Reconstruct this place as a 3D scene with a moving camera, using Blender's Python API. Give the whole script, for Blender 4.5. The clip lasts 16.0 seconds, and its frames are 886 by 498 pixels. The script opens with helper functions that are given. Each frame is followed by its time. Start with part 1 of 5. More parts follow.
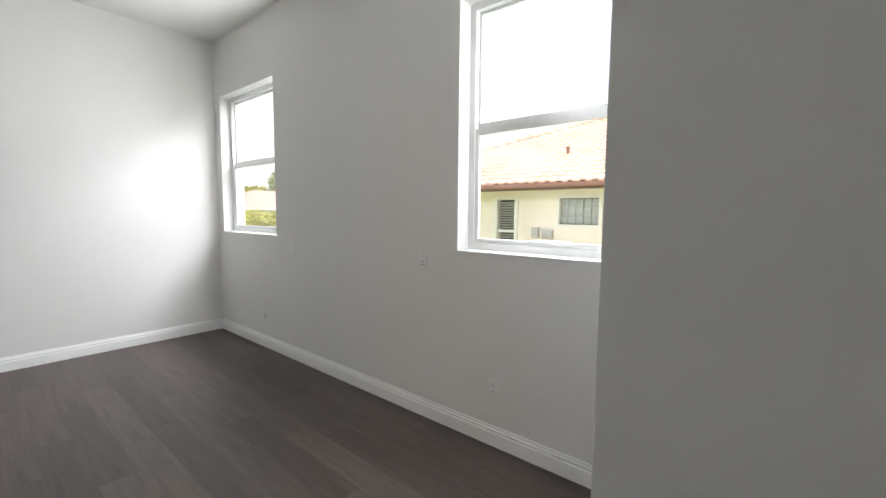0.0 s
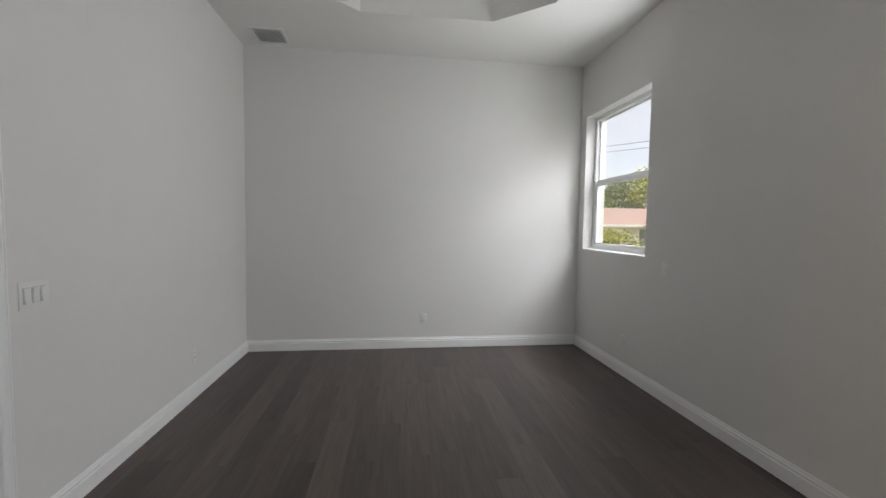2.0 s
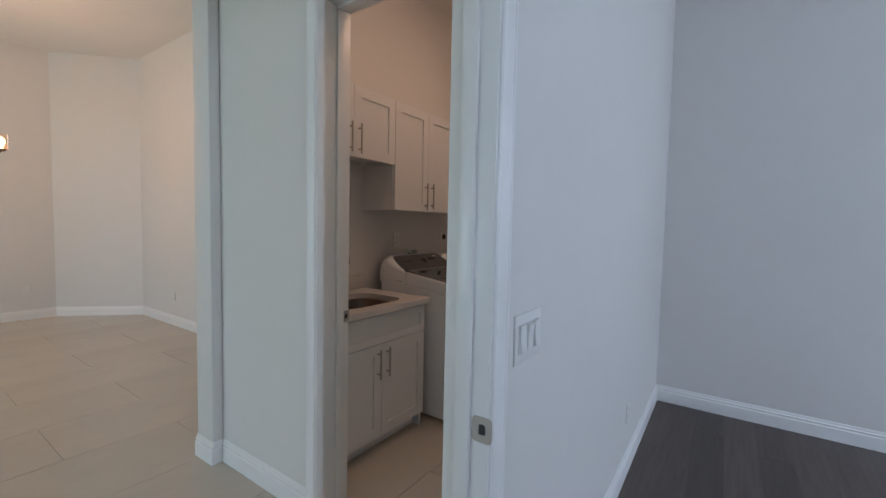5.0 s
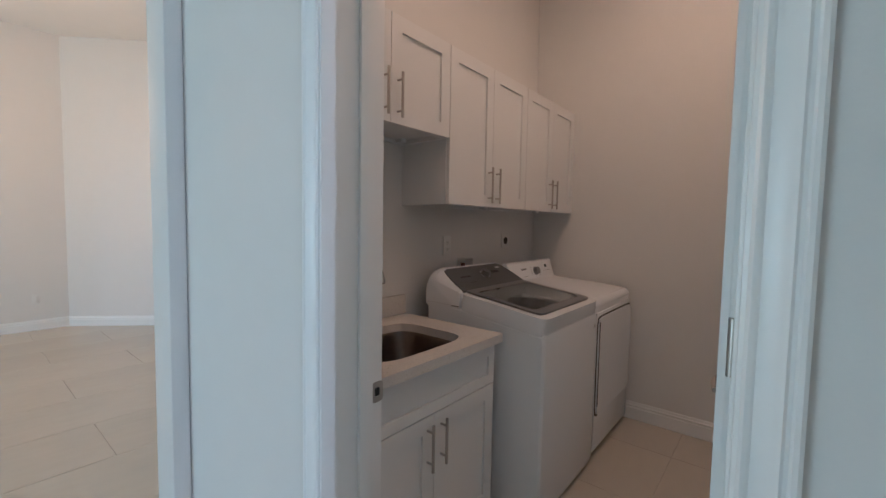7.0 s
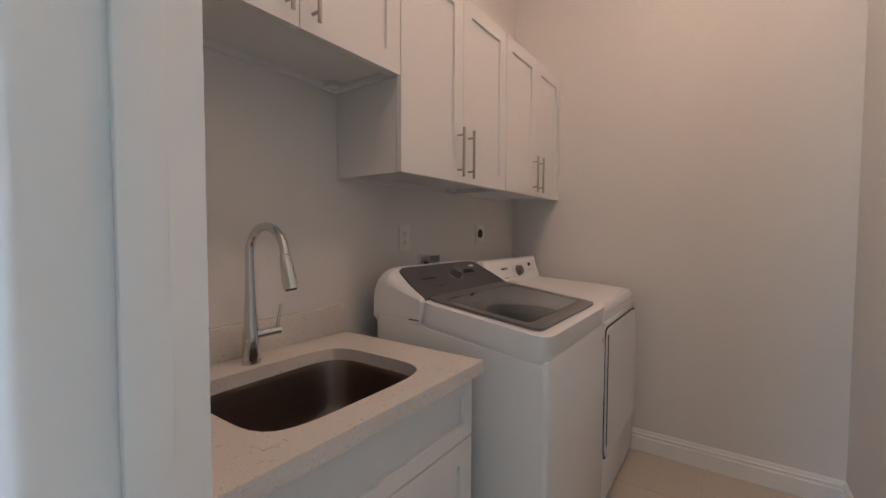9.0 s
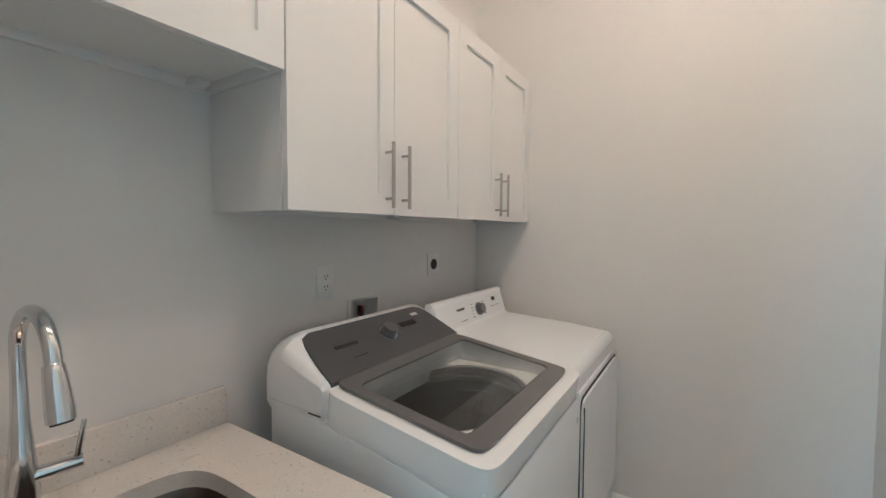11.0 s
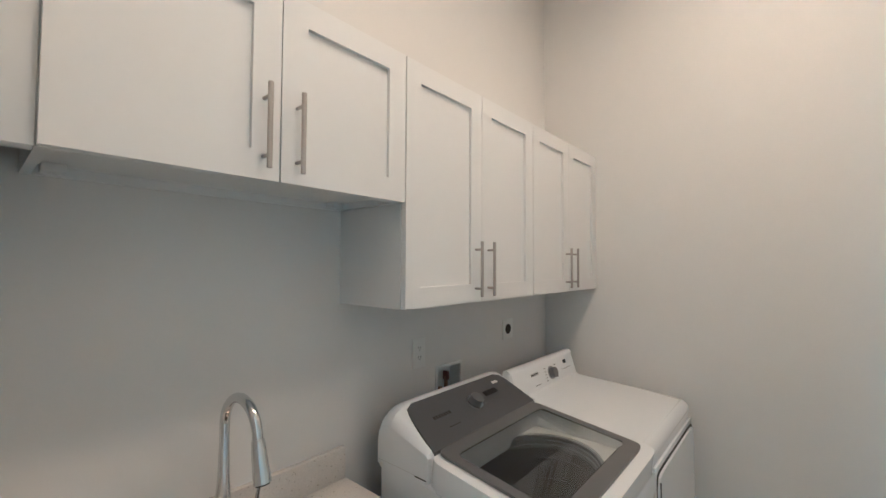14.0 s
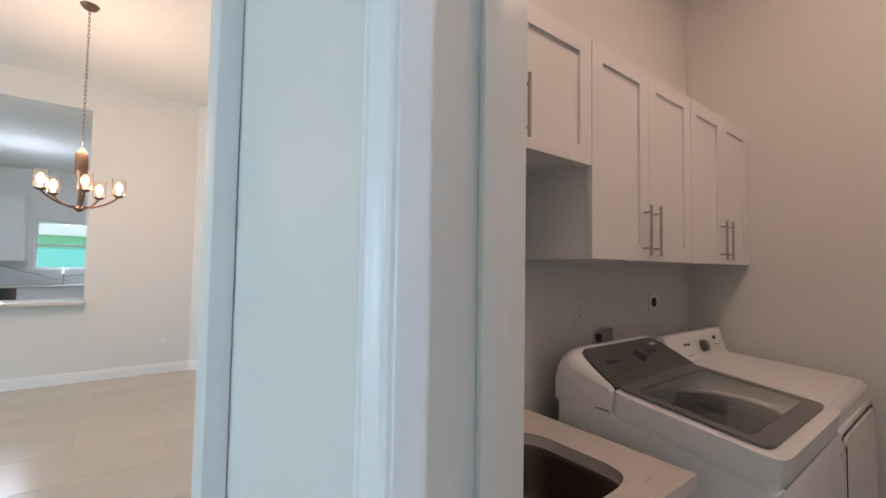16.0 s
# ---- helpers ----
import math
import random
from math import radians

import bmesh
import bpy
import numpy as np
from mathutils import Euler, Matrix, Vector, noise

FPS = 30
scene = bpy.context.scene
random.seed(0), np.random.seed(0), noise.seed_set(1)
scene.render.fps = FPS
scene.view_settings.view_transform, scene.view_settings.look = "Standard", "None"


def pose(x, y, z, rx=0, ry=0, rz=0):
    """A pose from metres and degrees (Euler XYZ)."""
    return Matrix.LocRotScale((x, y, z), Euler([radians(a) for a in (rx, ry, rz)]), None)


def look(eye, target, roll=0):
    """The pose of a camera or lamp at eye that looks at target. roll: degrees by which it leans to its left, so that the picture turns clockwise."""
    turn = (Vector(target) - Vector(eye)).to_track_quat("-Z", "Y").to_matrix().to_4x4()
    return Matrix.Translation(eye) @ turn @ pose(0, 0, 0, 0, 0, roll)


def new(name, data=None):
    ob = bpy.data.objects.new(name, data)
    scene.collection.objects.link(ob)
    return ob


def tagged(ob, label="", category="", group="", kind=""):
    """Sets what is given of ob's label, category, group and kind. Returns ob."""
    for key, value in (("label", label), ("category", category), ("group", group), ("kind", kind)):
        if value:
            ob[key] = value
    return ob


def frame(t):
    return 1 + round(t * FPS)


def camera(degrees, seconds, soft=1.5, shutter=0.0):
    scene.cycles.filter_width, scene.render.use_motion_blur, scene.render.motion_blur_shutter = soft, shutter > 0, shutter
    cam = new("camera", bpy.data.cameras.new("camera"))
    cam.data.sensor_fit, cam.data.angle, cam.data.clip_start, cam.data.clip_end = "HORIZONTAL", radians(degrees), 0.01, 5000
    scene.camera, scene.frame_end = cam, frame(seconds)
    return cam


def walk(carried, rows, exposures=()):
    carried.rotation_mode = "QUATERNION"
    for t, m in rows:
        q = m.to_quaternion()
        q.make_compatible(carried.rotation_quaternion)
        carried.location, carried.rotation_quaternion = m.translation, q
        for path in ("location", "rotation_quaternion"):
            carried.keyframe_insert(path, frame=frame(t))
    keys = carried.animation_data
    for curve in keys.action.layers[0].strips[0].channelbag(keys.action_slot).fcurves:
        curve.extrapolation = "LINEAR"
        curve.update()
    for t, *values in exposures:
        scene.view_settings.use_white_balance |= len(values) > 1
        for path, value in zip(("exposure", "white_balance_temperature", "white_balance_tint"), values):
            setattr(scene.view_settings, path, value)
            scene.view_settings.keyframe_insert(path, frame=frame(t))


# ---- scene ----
cam = camera(94.5, 16.0)
PATH = [
    (0, (-0.82, -0.562, 1.481), (-2.093, 0.971, 1.305), 0.5),
    (0.5, (-0.89, -0.587, 1.469), (-2.457, 0.648, 1.325), 0.5),
    (1, (-0.968, -0.61, 1.493), (-2.743, 0.301, 1.361), 0.4),
    (1.5, (-1.115, -0.648, 1.53), (-3.027, -0.076, 1.4), 0.7),
    (2, (-1.278, -0.762, 1.495), (-3.259, -0.513, 1.381), 0.8),
    (2.5, (-1.435, -0.906, 1.473), (-3.43, -0.976, 1.36), 0.9),
    (3, (-1.631, -1.108, 1.467), (-3.594, -1.474, 1.349), 1.0),
    (3.5, (-1.822, -1.309, 1.46), (-3.717, -1.934, 1.342), 1.0),
    (4, (-2.028, -1.519, 1.456), (-3.839, -2.362, 1.34), 1.1),
    (4.5, (-2.221, -1.742, 1.451), (-3.942, -2.754, 1.331), 1.1),
    (5, (-2.389, -2.0, 1.433), (-4.033, -3.133, 1.317), 1.2),
    (5.2, (-2.463, -2.111, 1.434), (-4.078, -3.285, 1.319), 1.2),
    (7.3, (-3.171, -2.811, 1.435), (-4.712, -4.081, 1.323), 0.87),
    (7.5, (-3.259, -2.883, 1.396), (-4.811, -4.141, 1.319), 0.59),
    (8, (-3.361, -2.956, 1.379), (-4.929, -4.194, 1.289), 0.44),
    (8.5, (-3.466, -3.012, 1.322), (-5.067, -4.207, 1.235), 0.28),
    (10.8, (-4.010, -3.176, 1.465), (-5.696, -4.248, 1.367), 0.29),
    (11, (-4.050, -3.171, 1.490), (-5.734, -4.247, 1.401), 0.29),
    (11.5, (-4.130, -3.195, 1.536), (-5.809, -4.281, 1.463), 0.14),
    (12, (-4.174, -3.226, 1.581), (-5.839, -4.334, 1.532), -0.01),
    (12.5, (-4.151, -3.233, 1.648), (-5.790, -4.379, 1.627), 0.05),
    (13, (-4.058, -3.210, 1.698), (-5.662, -4.405, 1.704), 0.21),
    (13.5, (-3.925, -3.179, 1.701), (-5.489, -4.424, 1.746), 0.18),
    (14, (-3.806, -3.117, 1.681), (-5.322, -4.419, 1.754), 0.25),
    (14.5, (-3.740, -3.062, 1.637), (-5.204, -4.422, 1.718), 0.38),
    (15, (-3.637, -3.049, 1.583), (-5.041, -4.471, 1.667), 0.46),
    (15.5, (-3.499, -3.091, 1.548), (-4.821, -4.590, 1.624), 0.63),
    (16, (-3.398, -3.187, 1.504), (-4.600, -4.784, 1.588), 0.96),
]
EXPOSURES = [
    (0.0, 1.3, 6700, 12), (0.5, 0.75, 6700, 12), (1.0, 0.6, 6700, 12), (2.0, 0.6, 6750, 13), (3.5, 0.7, 6750, 16), (4.5, 0.75, 6200, 15), (5.2, 0.8, 5350, 12),
    (7.4, 1.25, 5080, 10), (8.6, 1.5, 5180, 11), (10.8, 2.3, 4430, -5), (14.5, 2.15, 4430, -6), (16.0, 1.5, 5150, 10),
]
walk(cam, [(t, look(eye, target, roll)) for t, eye, target, roll in PATH], EXPOSURES)


# ---- light, exposure ----
world = bpy.data.worlds.new("sky")
scene.world = world
world.use_nodes = True
wn, wl = world.node_tree.nodes, world.node_tree.links
sky = wn.new("ShaderNodeTexSky")
sky.sky_type, sky.sun_disc = "NISHITA", False
sky.sun_elevation, sky.sun_rotation = radians(58), radians(138)
sky.air_density, sky.dust_density = 1.0, 2.5
bg = next(n for n in wn if n.type == "BACKGROUND")
bg.inputs["Strength"].default_value = 0.145
# thin clouds
wc, wno, wr, wm = wn.new("ShaderNodeTexCoord"), wn.new("ShaderNodeTexNoise"), wn.new("ShaderNodeMapRange"), wn.new("ShaderNodeMix")
wno.inputs["Scale"].default_value, wno.inputs["Detail"].default_value, wno.inputs["Roughness"].default_value = 3.5, 7, 0.6
wr.inputs["From Min"].default_value, wr.inputs["From Max"].default_value, wr.inputs["To Min"].default_value, wr.inputs["To Max"].default_value = 0.34, 0.68, 0.45, 1.0
wm.data_type = "RGBA"
wm.inputs["B"].default_value = (4.4, 4.6, 4.9, 1)
wl.new(wc.outputs["Generated"], wno.inputs["Vector"]), wl.new(wno.outputs["Fac"], wr.inputs["Value"])
wl.new(wr.outputs["Result"], wm.inputs["Factor"]), wl.new(sky.outputs["Color"], wm.inputs["A"]), wl.new(wm.outputs["Result"], bg.inputs["Color"])

sun = new("sun", bpy.data.lights.new("sun", "SUN"))
sun.data.energy, sun.data.angle, sun.data.color = 3.3, radians(0.6), (1.0, 0.95, 0.86)
sun.matrix_basis = look((0, 0, 0), (-math.sin(radians(138)) * math.cos(radians(58)), -math.cos(radians(138)) * math.cos(radians(58)), -math.sin(radians(58))))


def area(name, eye, target, sx, sy, watts, color):
    lamp = bpy.data.lights.new(name, "AREA")
    lamp.shape, lamp.size, lamp.size_y, lamp.energy, lamp.color = "RECTANGLE", sx, sy, watts, color
    ob = new(name, lamp)
    ob.matrix_basis = look(eye, target)
    return ob


def point(name, place, watts, color, radius):
    lamp = bpy.data.lights.new(name, "POINT")
    lamp.energy, lamp.color, lamp.shadow_soft_size = watts, color, radius
    ob = new(name, lamp)
    ob.location = place
    return ob


# fitted plan, metres
BW, BN, BS, BE = -6.214, 1.578, -2.422, 0.9          # bedroom
CEIL = 3.48
HX, LX = -3.618, -3.812                                # hall face and laundry face of the wall between them
LW, LS, LN = -6.285, -4.36, -2.585                   # laundry
LJ, LJN, DOOR_H = -3.556, -2.74, 2.45                # laundry door jambs
DW, DE, HS = -3.195, -2.385, -2.54                   # bedroom door jambs, hall side of the bedroom wall
GW, GS, GE, GC = -4.86, -9.95, 3.2, 3.75             # great room
KS, KWIN = -15.2, (-2.75, -1.70, 1.29, 2.33)            # kitchen back wall and its window
WZ0, WZ1 = 1.225, 2.825
WINDOWS = ((-6.072, -4.821), (-2.473, -1.28))
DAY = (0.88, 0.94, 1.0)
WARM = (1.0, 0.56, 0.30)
# added area lamp outside, above the windows, boosting skylight into the bedroom
area("sky_fill", (-3.6, BN + 2.5, 5.1), (-3.6, BN - 2.0, 0.9), 5.5, 2.4, 340, DAY)
# thin strip lamps added inside the window jambs to brighten the bedroom walls
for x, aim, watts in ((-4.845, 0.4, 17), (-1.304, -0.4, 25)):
    area("jamb_strip_fill", (x, BN + 0.045, 2.28), (x + aim, BN - 1.5, 2.2), 0.036, 0.95, watts, DAY)
area("glass_door_daylight", (GE + 0.1, -6.6, 1.3), (0, -6.2, 1.2), 3.4, 2.3, 48, (0.75, 0.94, 0.91))
LAMPS = ((-4.35, -3.15), (-5.4, -3.15))
for x, y in LAMPS:
    area("laundry_downlight", (x, y, CEIL - 0.012), (x, y + 0.001, 0), 0.13, 0.13, 3.2, (1.0, 0.585, 0.335))
point("kitchen_lamp_light", (-1.9, -12.6, 2.5), 12, (1.0, 0.95, 0.9), 0.1)

# ---- materials ----


def mat(name, color, rough=0.5, metal=0.0, grain=0.0, scale=40.0, bump=0.0, spread=0.0, tint=None, spec=0.5, stretch=(1, 1, 1), stain=0.0, speck=None):
    """Procedural surface: base colour with fine grain, large soft variation, per-piece spread and bump."""
    m = bpy.data.materials.new(name)
    m.use_nodes = True
    n, l = m.node_tree.nodes, m.node_tree.links
    b = n["Principled BSDF"]
    b.inputs["Roughness"].default_value, b.inputs["Metallic"].default_value = rough, metal
    b.inputs["Specular IOR Level"].default_value = spec
    co = n.new("ShaderNodeTexCoord")
    mp = n.new("ShaderNodeMapping")
    mp.inputs["Scale"].default_value = stretch
    l.new(co.outputs["Object"], mp.inputs["Vector"])
    fine, broad = n.new("ShaderNodeTexNoise"), n.new("ShaderNodeTexNoise")
    fine.inputs["Scale"].default_value, fine.inputs["Detail"].default_value = scale, 6
    broad.inputs["Scale"].default_value, broad.inputs["Detail"].default_value = max(scale / 18, 0.8), 3
    l.new(mp.outputs["Vector"], fine.inputs["Vector"]), l.new(mp.outputs["Vector"], broad.inputs["Vector"])
    add = n.new("ShaderNodeMath")
    add.operation = "MULTIPLY_ADD"
    l.new(broad.outputs["Fac"], add.inputs[0])
    add.inputs[1].default_value = stain
    sub = n.new("ShaderNodeMath")
    sub.operation = "MULTIPLY_ADD"
    sub.inputs[1].default_value, sub.inputs[2].default_value = grain, 1 - grain / 2 - stain / 2
    l.new(fine.outputs["Fac"], sub.inputs[0]), l.new(sub.outputs[0], add.inputs[2])
    last = add.outputs[0]
    if spread:
        info = n.new("ShaderNodeObjectInfo")
        sp = n.new("ShaderNodeMath")
        sp.operation = "MULTIPLY_ADD"
        sp.inputs[1].default_value, sp.inputs[2].default_value = spread, 1 - spread / 2
        l.new(info.outputs["Random"], sp.inputs[0])
        mu = n.new("ShaderNodeMath")
        mu.operation = "MULTIPLY"
        l.new(sp.outputs[0], mu.inputs[0]), l.new(last, mu.inputs[1])
        last = mu.outputs[0]
    mix = n.new("ShaderNodeMix")
    mix.data_type, mix.blend_type = "RGBA", "MULTIPLY"
    mix.inputs["Factor"].default_value = 1.0
    mix.inputs["A"].default_value = (*color, 1)
    if tint:
        ramp = n.new("ShaderNodeMix")
        ramp.data_type = "RGBA"
        ramp.inputs["A"].default_value, ramp.inputs["B"].default_value = (*color, 1), (*tint, 1)
        l.new(broad.outputs["Fac"], ramp.inputs["Factor"]), l.new(ramp.outputs["Result"], mix.inputs["A"])
    l.new(last, mix.inputs["B"])
    if speck:
        dots, cut, dab = n.new("ShaderNodeTexNoise"), n.new("ShaderNodeMapRange"), n.new("ShaderNodeMix")
        dots.inputs["Scale"].default_value, dots.inputs["Detail"].default_value = 95, 2
        cut.inputs["From Min"].default_value, cut.inputs["From Max"].default_value = 0.66, 0.70
        dab.data_type = "RGBA"
        dab.inputs["B"].default_value = (*speck, 1)
        l.new(co.outputs["Object"], dots.inputs["Vector"]), l.new(dots.outputs["Fac"], cut.inputs["Value"])
        l.new(cut.outputs["Result"], dab.inputs["Factor"]), l.new(mix.outputs["Result"], dab.inputs["A"]), l.new(dab.outputs["Result"], b.inputs["Base Color"])
    else:
        l.new(mix.outputs["Result"], b.inputs["Base Color"])
    if bump:
        bp = n.new("ShaderNodeBump")
        bp.inputs["Strength"].default_value, bp.inputs["Distance"].default_value = bump, 0.004
        l.new(fine.outputs["Fac"], bp.inputs["Height"]), l.new(bp.outputs["Normal"], b.inputs["Normal"])
    return m


def glow(name, color, strength):
    m = mat(name, color, 0.4)
    b = m.node_tree.nodes["Principled BSDF"]
    b.inputs["Emission Color"].default_value, b.inputs["Emission Strength"].default_value = (*color, 1), strength
    return m


def glass_mat(name, color=(1, 1, 1), rough=0.0, ior=1.45):
    m = bpy.data.materials.new(name)
    m.use_nodes = True
    b = m.node_tree.nodes["Principled BSDF"]
    b.inputs["Base Color"].default_value = (*color, 1)
    b.inputs["Roughness"].default_value, b.inputs["Transmission Weight"].default_value, b.inputs["IOR"].default_value = rough, 1.0, ior
    return m


WALL = mat("wall_paint", (0.72, 0.71, 0.69), 0.62, grain=0.03, scale=160, bump=0.06, stain=0.03, spec=0.35)
CEILING = mat("ceiling_paint", (0.80, 0.79, 0.76), 0.85, grain=0.04, scale=120, bump=0.12, stain=0.03, spec=0.2)
TRIM = mat("trim_paint", (0.83, 0.83, 0.82), 0.32, grain=0.015, scale=60, bump=0.02)
VINYL = mat("window_vinyl", (0.80, 0.81, 0.80), 0.35, grain=0.02, scale=50)
PLANK = mat("dark_vinyl_plank", (0.033, 0.0225, 0.0175), 0.45, grain=1.3, scale=20, bump=0.08, spread=0.55, tint=(0.128, 0.10, 0.09), stretch=(0.10, 1.7, 1), stain=0.6)
UNDER = mat("floor_screed", (0.03, 0.026, 0.024), 0.9)
TILE = mat("porcelain_tile", (0.60, 0.55, 0.47), 0.22, grain=0.10, scale=9, bump=0.01, spread=0.06, tint=(0.50, 0.44, 0.36), stretch=(0.5, 1.5, 1), stain=0.45)
GROUT = mat("grout", (0.54, 0.49, 0.42), 0.9, grain=0.2)
PLASTIC = mat("white_plastic", (0.75, 0.75, 0.73), 0.35, grain=0.01)
SLOT = mat("dark_slot", (0.02, 0.02, 0.02), 0.6)
CAB = mat("cabinet_lacquer", (0.75, 0.75, 0.74), 0.36, grain=0.02, scale=70, bump=0.02)
NICKEL = mat("brushed_nickel", (0.44, 0.41, 0.38), 0.36, 1.0, grain=0.15, scale=90, stretch=(1, 1, 0.05))
CHROME = mat("chrome", (0.66, 0.67, 0.68), 0.10, 1.0)
STEEL = mat("brushed_steel", (0.22, 0.185, 0.16), 0.30, 1.0, grain=0.25, scale=60, stretch=(0.05, 1, 1))
QUARTZ = mat("quartz_counter", (0.66, 0.63, 0.59), 0.25, grain=0.28, scale=220, stain=0.10, speck=(0.47, 0.44, 0.40))
ENAMEL = mat("white_enamel", (0.78, 0.80, 0.82), 0.22, grain=0.01)
GREY = mat("grey_console", (0.076, 0.078, 0.083), 0.30, grain=0.05, scale=200)
LIDGREY = mat("grey_lid_frame", (0.125, 0.125, 0.127), 0.3, grain=0.04, scale=200)
DRUM = mat("perforated_drum", (0.09, 0.088, 0.09), 0.34, 1.0, grain=0.2, scale=80)
TUB = mat("tub_plastic", (0.16, 0.16, 0.165), 0.4)
INK = mat("print_ink", (0.012, 0.012, 0.013), 0.5)
SILVER = mat("silver_ring", (0.55, 0.55, 0.56), 0.25, 1.0)
RED = mat("red_valve", (0.16, 0.055, 0.045), 0.4)
BRASS = mat("brass_pipe", (0.34, 0.23, 0.16), 0.35, 1.0)
PANE = glass_mat("window_glass")
LIDGLASS = glass_mat("lid_glass", (0.66, 0.69, 0.69))
SHADE = glass_mat("seeded_glass", (1.0, 0.93, 0.84), 0.12)
BULB = glow("bulb_glow", (1.0, 0.42, 0.13), 7.0)
LAMPGLOW = glow("lamp_diffuser", (1.0, 0.86, 0.72), 2.5)
BRONZE = mat("antique_bronze", (0.20, 0.13, 0.09), 0.4, 0.9, grain=0.2)
STUCCO = mat("cream_stucco", (0.80, 0.74, 0.66), 0.9, grain=0.12, scale=60, bump=0.3, stain=0.10)
OUTWHITE = mat("outdoor_white", (0.74, 0.73, 0.69), 0.6, grain=0.05)
TERRA = mat("terracotta_tile", (0.48, 0.28, 0.21), 0.75, grain=0.35, scale=14, bump=0.2, tint=(0.56, 0.42, 0.35), stain=0.35)
GUTTER = mat("brown_gutter", (0.16, 0.08, 0.055), 0.5, grain=0.1)
BLOCK = mat("glass_block", (0.34, 0.37, 0.36), 0.2, grain=0.2, scale=20)
LOUVRE = mat("shutter_slat", (0.42, 0.42, 0.41), 0.5, grain=0.1)
GRASS = mat("lawn", (0.13, 0.17, 0.04), 0.9, grain=0.6, scale=8, bump=0.4, tint=(0.24, 0.24, 0.06), stain=0.4)
LEAF = mat("leaf", (0.12, 0.17, 0.06), 0.6, grain=0.5, scale=6, tint=(0.24, 0.28, 0.09), stain=0.4)
HEDGE = mat("hedge_leaf", (0.24, 0.26, 0.03), 0.6, grain=0.5, scale=8, tint=(0.38, 0.38, 0.05), stain=0.4)
BARK = mat("bark", (0.10, 0.075, 0.05), 0.9, grain=0.5, scale=20, bump=0.5, stretch=(1, 1, 0.2))
ROOFBROWN = mat("far_roof", (0.36, 0.25, 0.21), 0.8, grain=0.3, scale=6)
CABLE = mat("black_cable", (0.02, 0.02, 0.02), 0.7)
MARBLE = mat("veined_backsplash", (0.70, 0.71, 0.70), 0.25, grain=0.05, scale=5, tint=(0.55, 0.57, 0.56), stain=0.2)
VEIN = mat("grey_vein", (0.24, 0.25, 0.25), 0.3)
# band colours of the made-up backdrop outside the kitchen window
GREENBAND = mat("green_backdrop", (0.20, 0.46, 0.26), 0.8, grain=0.1)
TEALBAND = mat("teal_backdrop", (0.25, 0.62, 0.52), 0.8, grain=0.1)
OVEN = mat("black_appliance", (0.02, 0.02, 0.022), 0.2)

# ---- mesh helpers ----


def box(bm, x0, x1, y0, y1, z0, z1, r=0.0):
    x0, x1, y0, y1, z0, z1 = min(x0, x1), max(x0, x1), min(y0, y1), max(y0, y1), min(z0, z1), max(z0, z1)
    m = Matrix.Translation(((x0 + x1) / 2, (y0 + y1) / 2, (z0 + z1) / 2)) @ Matrix.Diagonal((x1 - x0, y1 - y0, z1 - z0, 1))
    got = bmesh.ops.create_cube(bm, size=1, matrix=m)["verts"]
    if r:
        edges = list({e for v in got for e in v.link_edges})
        bmesh.ops.bevel(bm, geom=edges, offset=r, segments=2, profile=0.5, affect="EDGES")
    return got


def cyl(bm, a, b, r0, r1=None, n=20):
    a, b = Vector(a), Vector(b)
    m = Matrix.Translation((a + b) / 2) @ (b - a).to_track_quat("Z", "Y").to_matrix().to_4x4()
    return bmesh.ops.create_cone(bm, cap_ends=True, segments=n, radius1=r0, radius2=r0 if r1 is None else r1, depth=(b - a).length, matrix=m)["verts"]


def tube(bm, pts, radii, n=14):
    """A round bar through the points, with a radius at each."""
    pts = [Vector(p) for p in pts]
    rings, side = [], None
    for i, p in enumerate(pts):
        d = (pts[min(i + 1, len(pts) - 1)] - pts[max(i - 1, 0)]).normalized()
        if side is None:
            side = d.cross(Vector((0.31, 0.2, 0.93)) if abs(d.z) < 0.9 else Vector((1, 0, 0)))
        side = (side - d * d.dot(side)).normalized()
        up = d.cross(side).normalized()
        rings.append([bm.verts.new(p + radii[i] * (math.cos(k * math.tau / n) * side + math.sin(k * math.tau / n) * up)) for k in range(n)])
    for a, b in zip(rings, rings[1:]):
        for k in range(n):
            bm.faces.new((a[k], a[(k + 1) % n], b[(k + 1) % n], b[k]))
    bm.faces.new(rings[0][::-1]), bm.faces.new(rings[-1])


def prism(bm, profile, origin, u, v, w, length):
    """The profile's points (a, b) at origin + a u + b v, drawn out along w."""
    o, u, v, w = Vector(origin), Vector(u), Vector(v), Vector(w) * length
    a = [bm.verts.new(o + p * u + q * v) for p, q in profile]
    b = [bm.verts.new(x.co + w) for x in a]
    bm.faces.new(a), bm.faces.new(b[::-1])
    for i in range(len(a)):
        j = (i + 1) % len(a)
        bm.faces.new((a[j], a[i], b[i], b[j]))


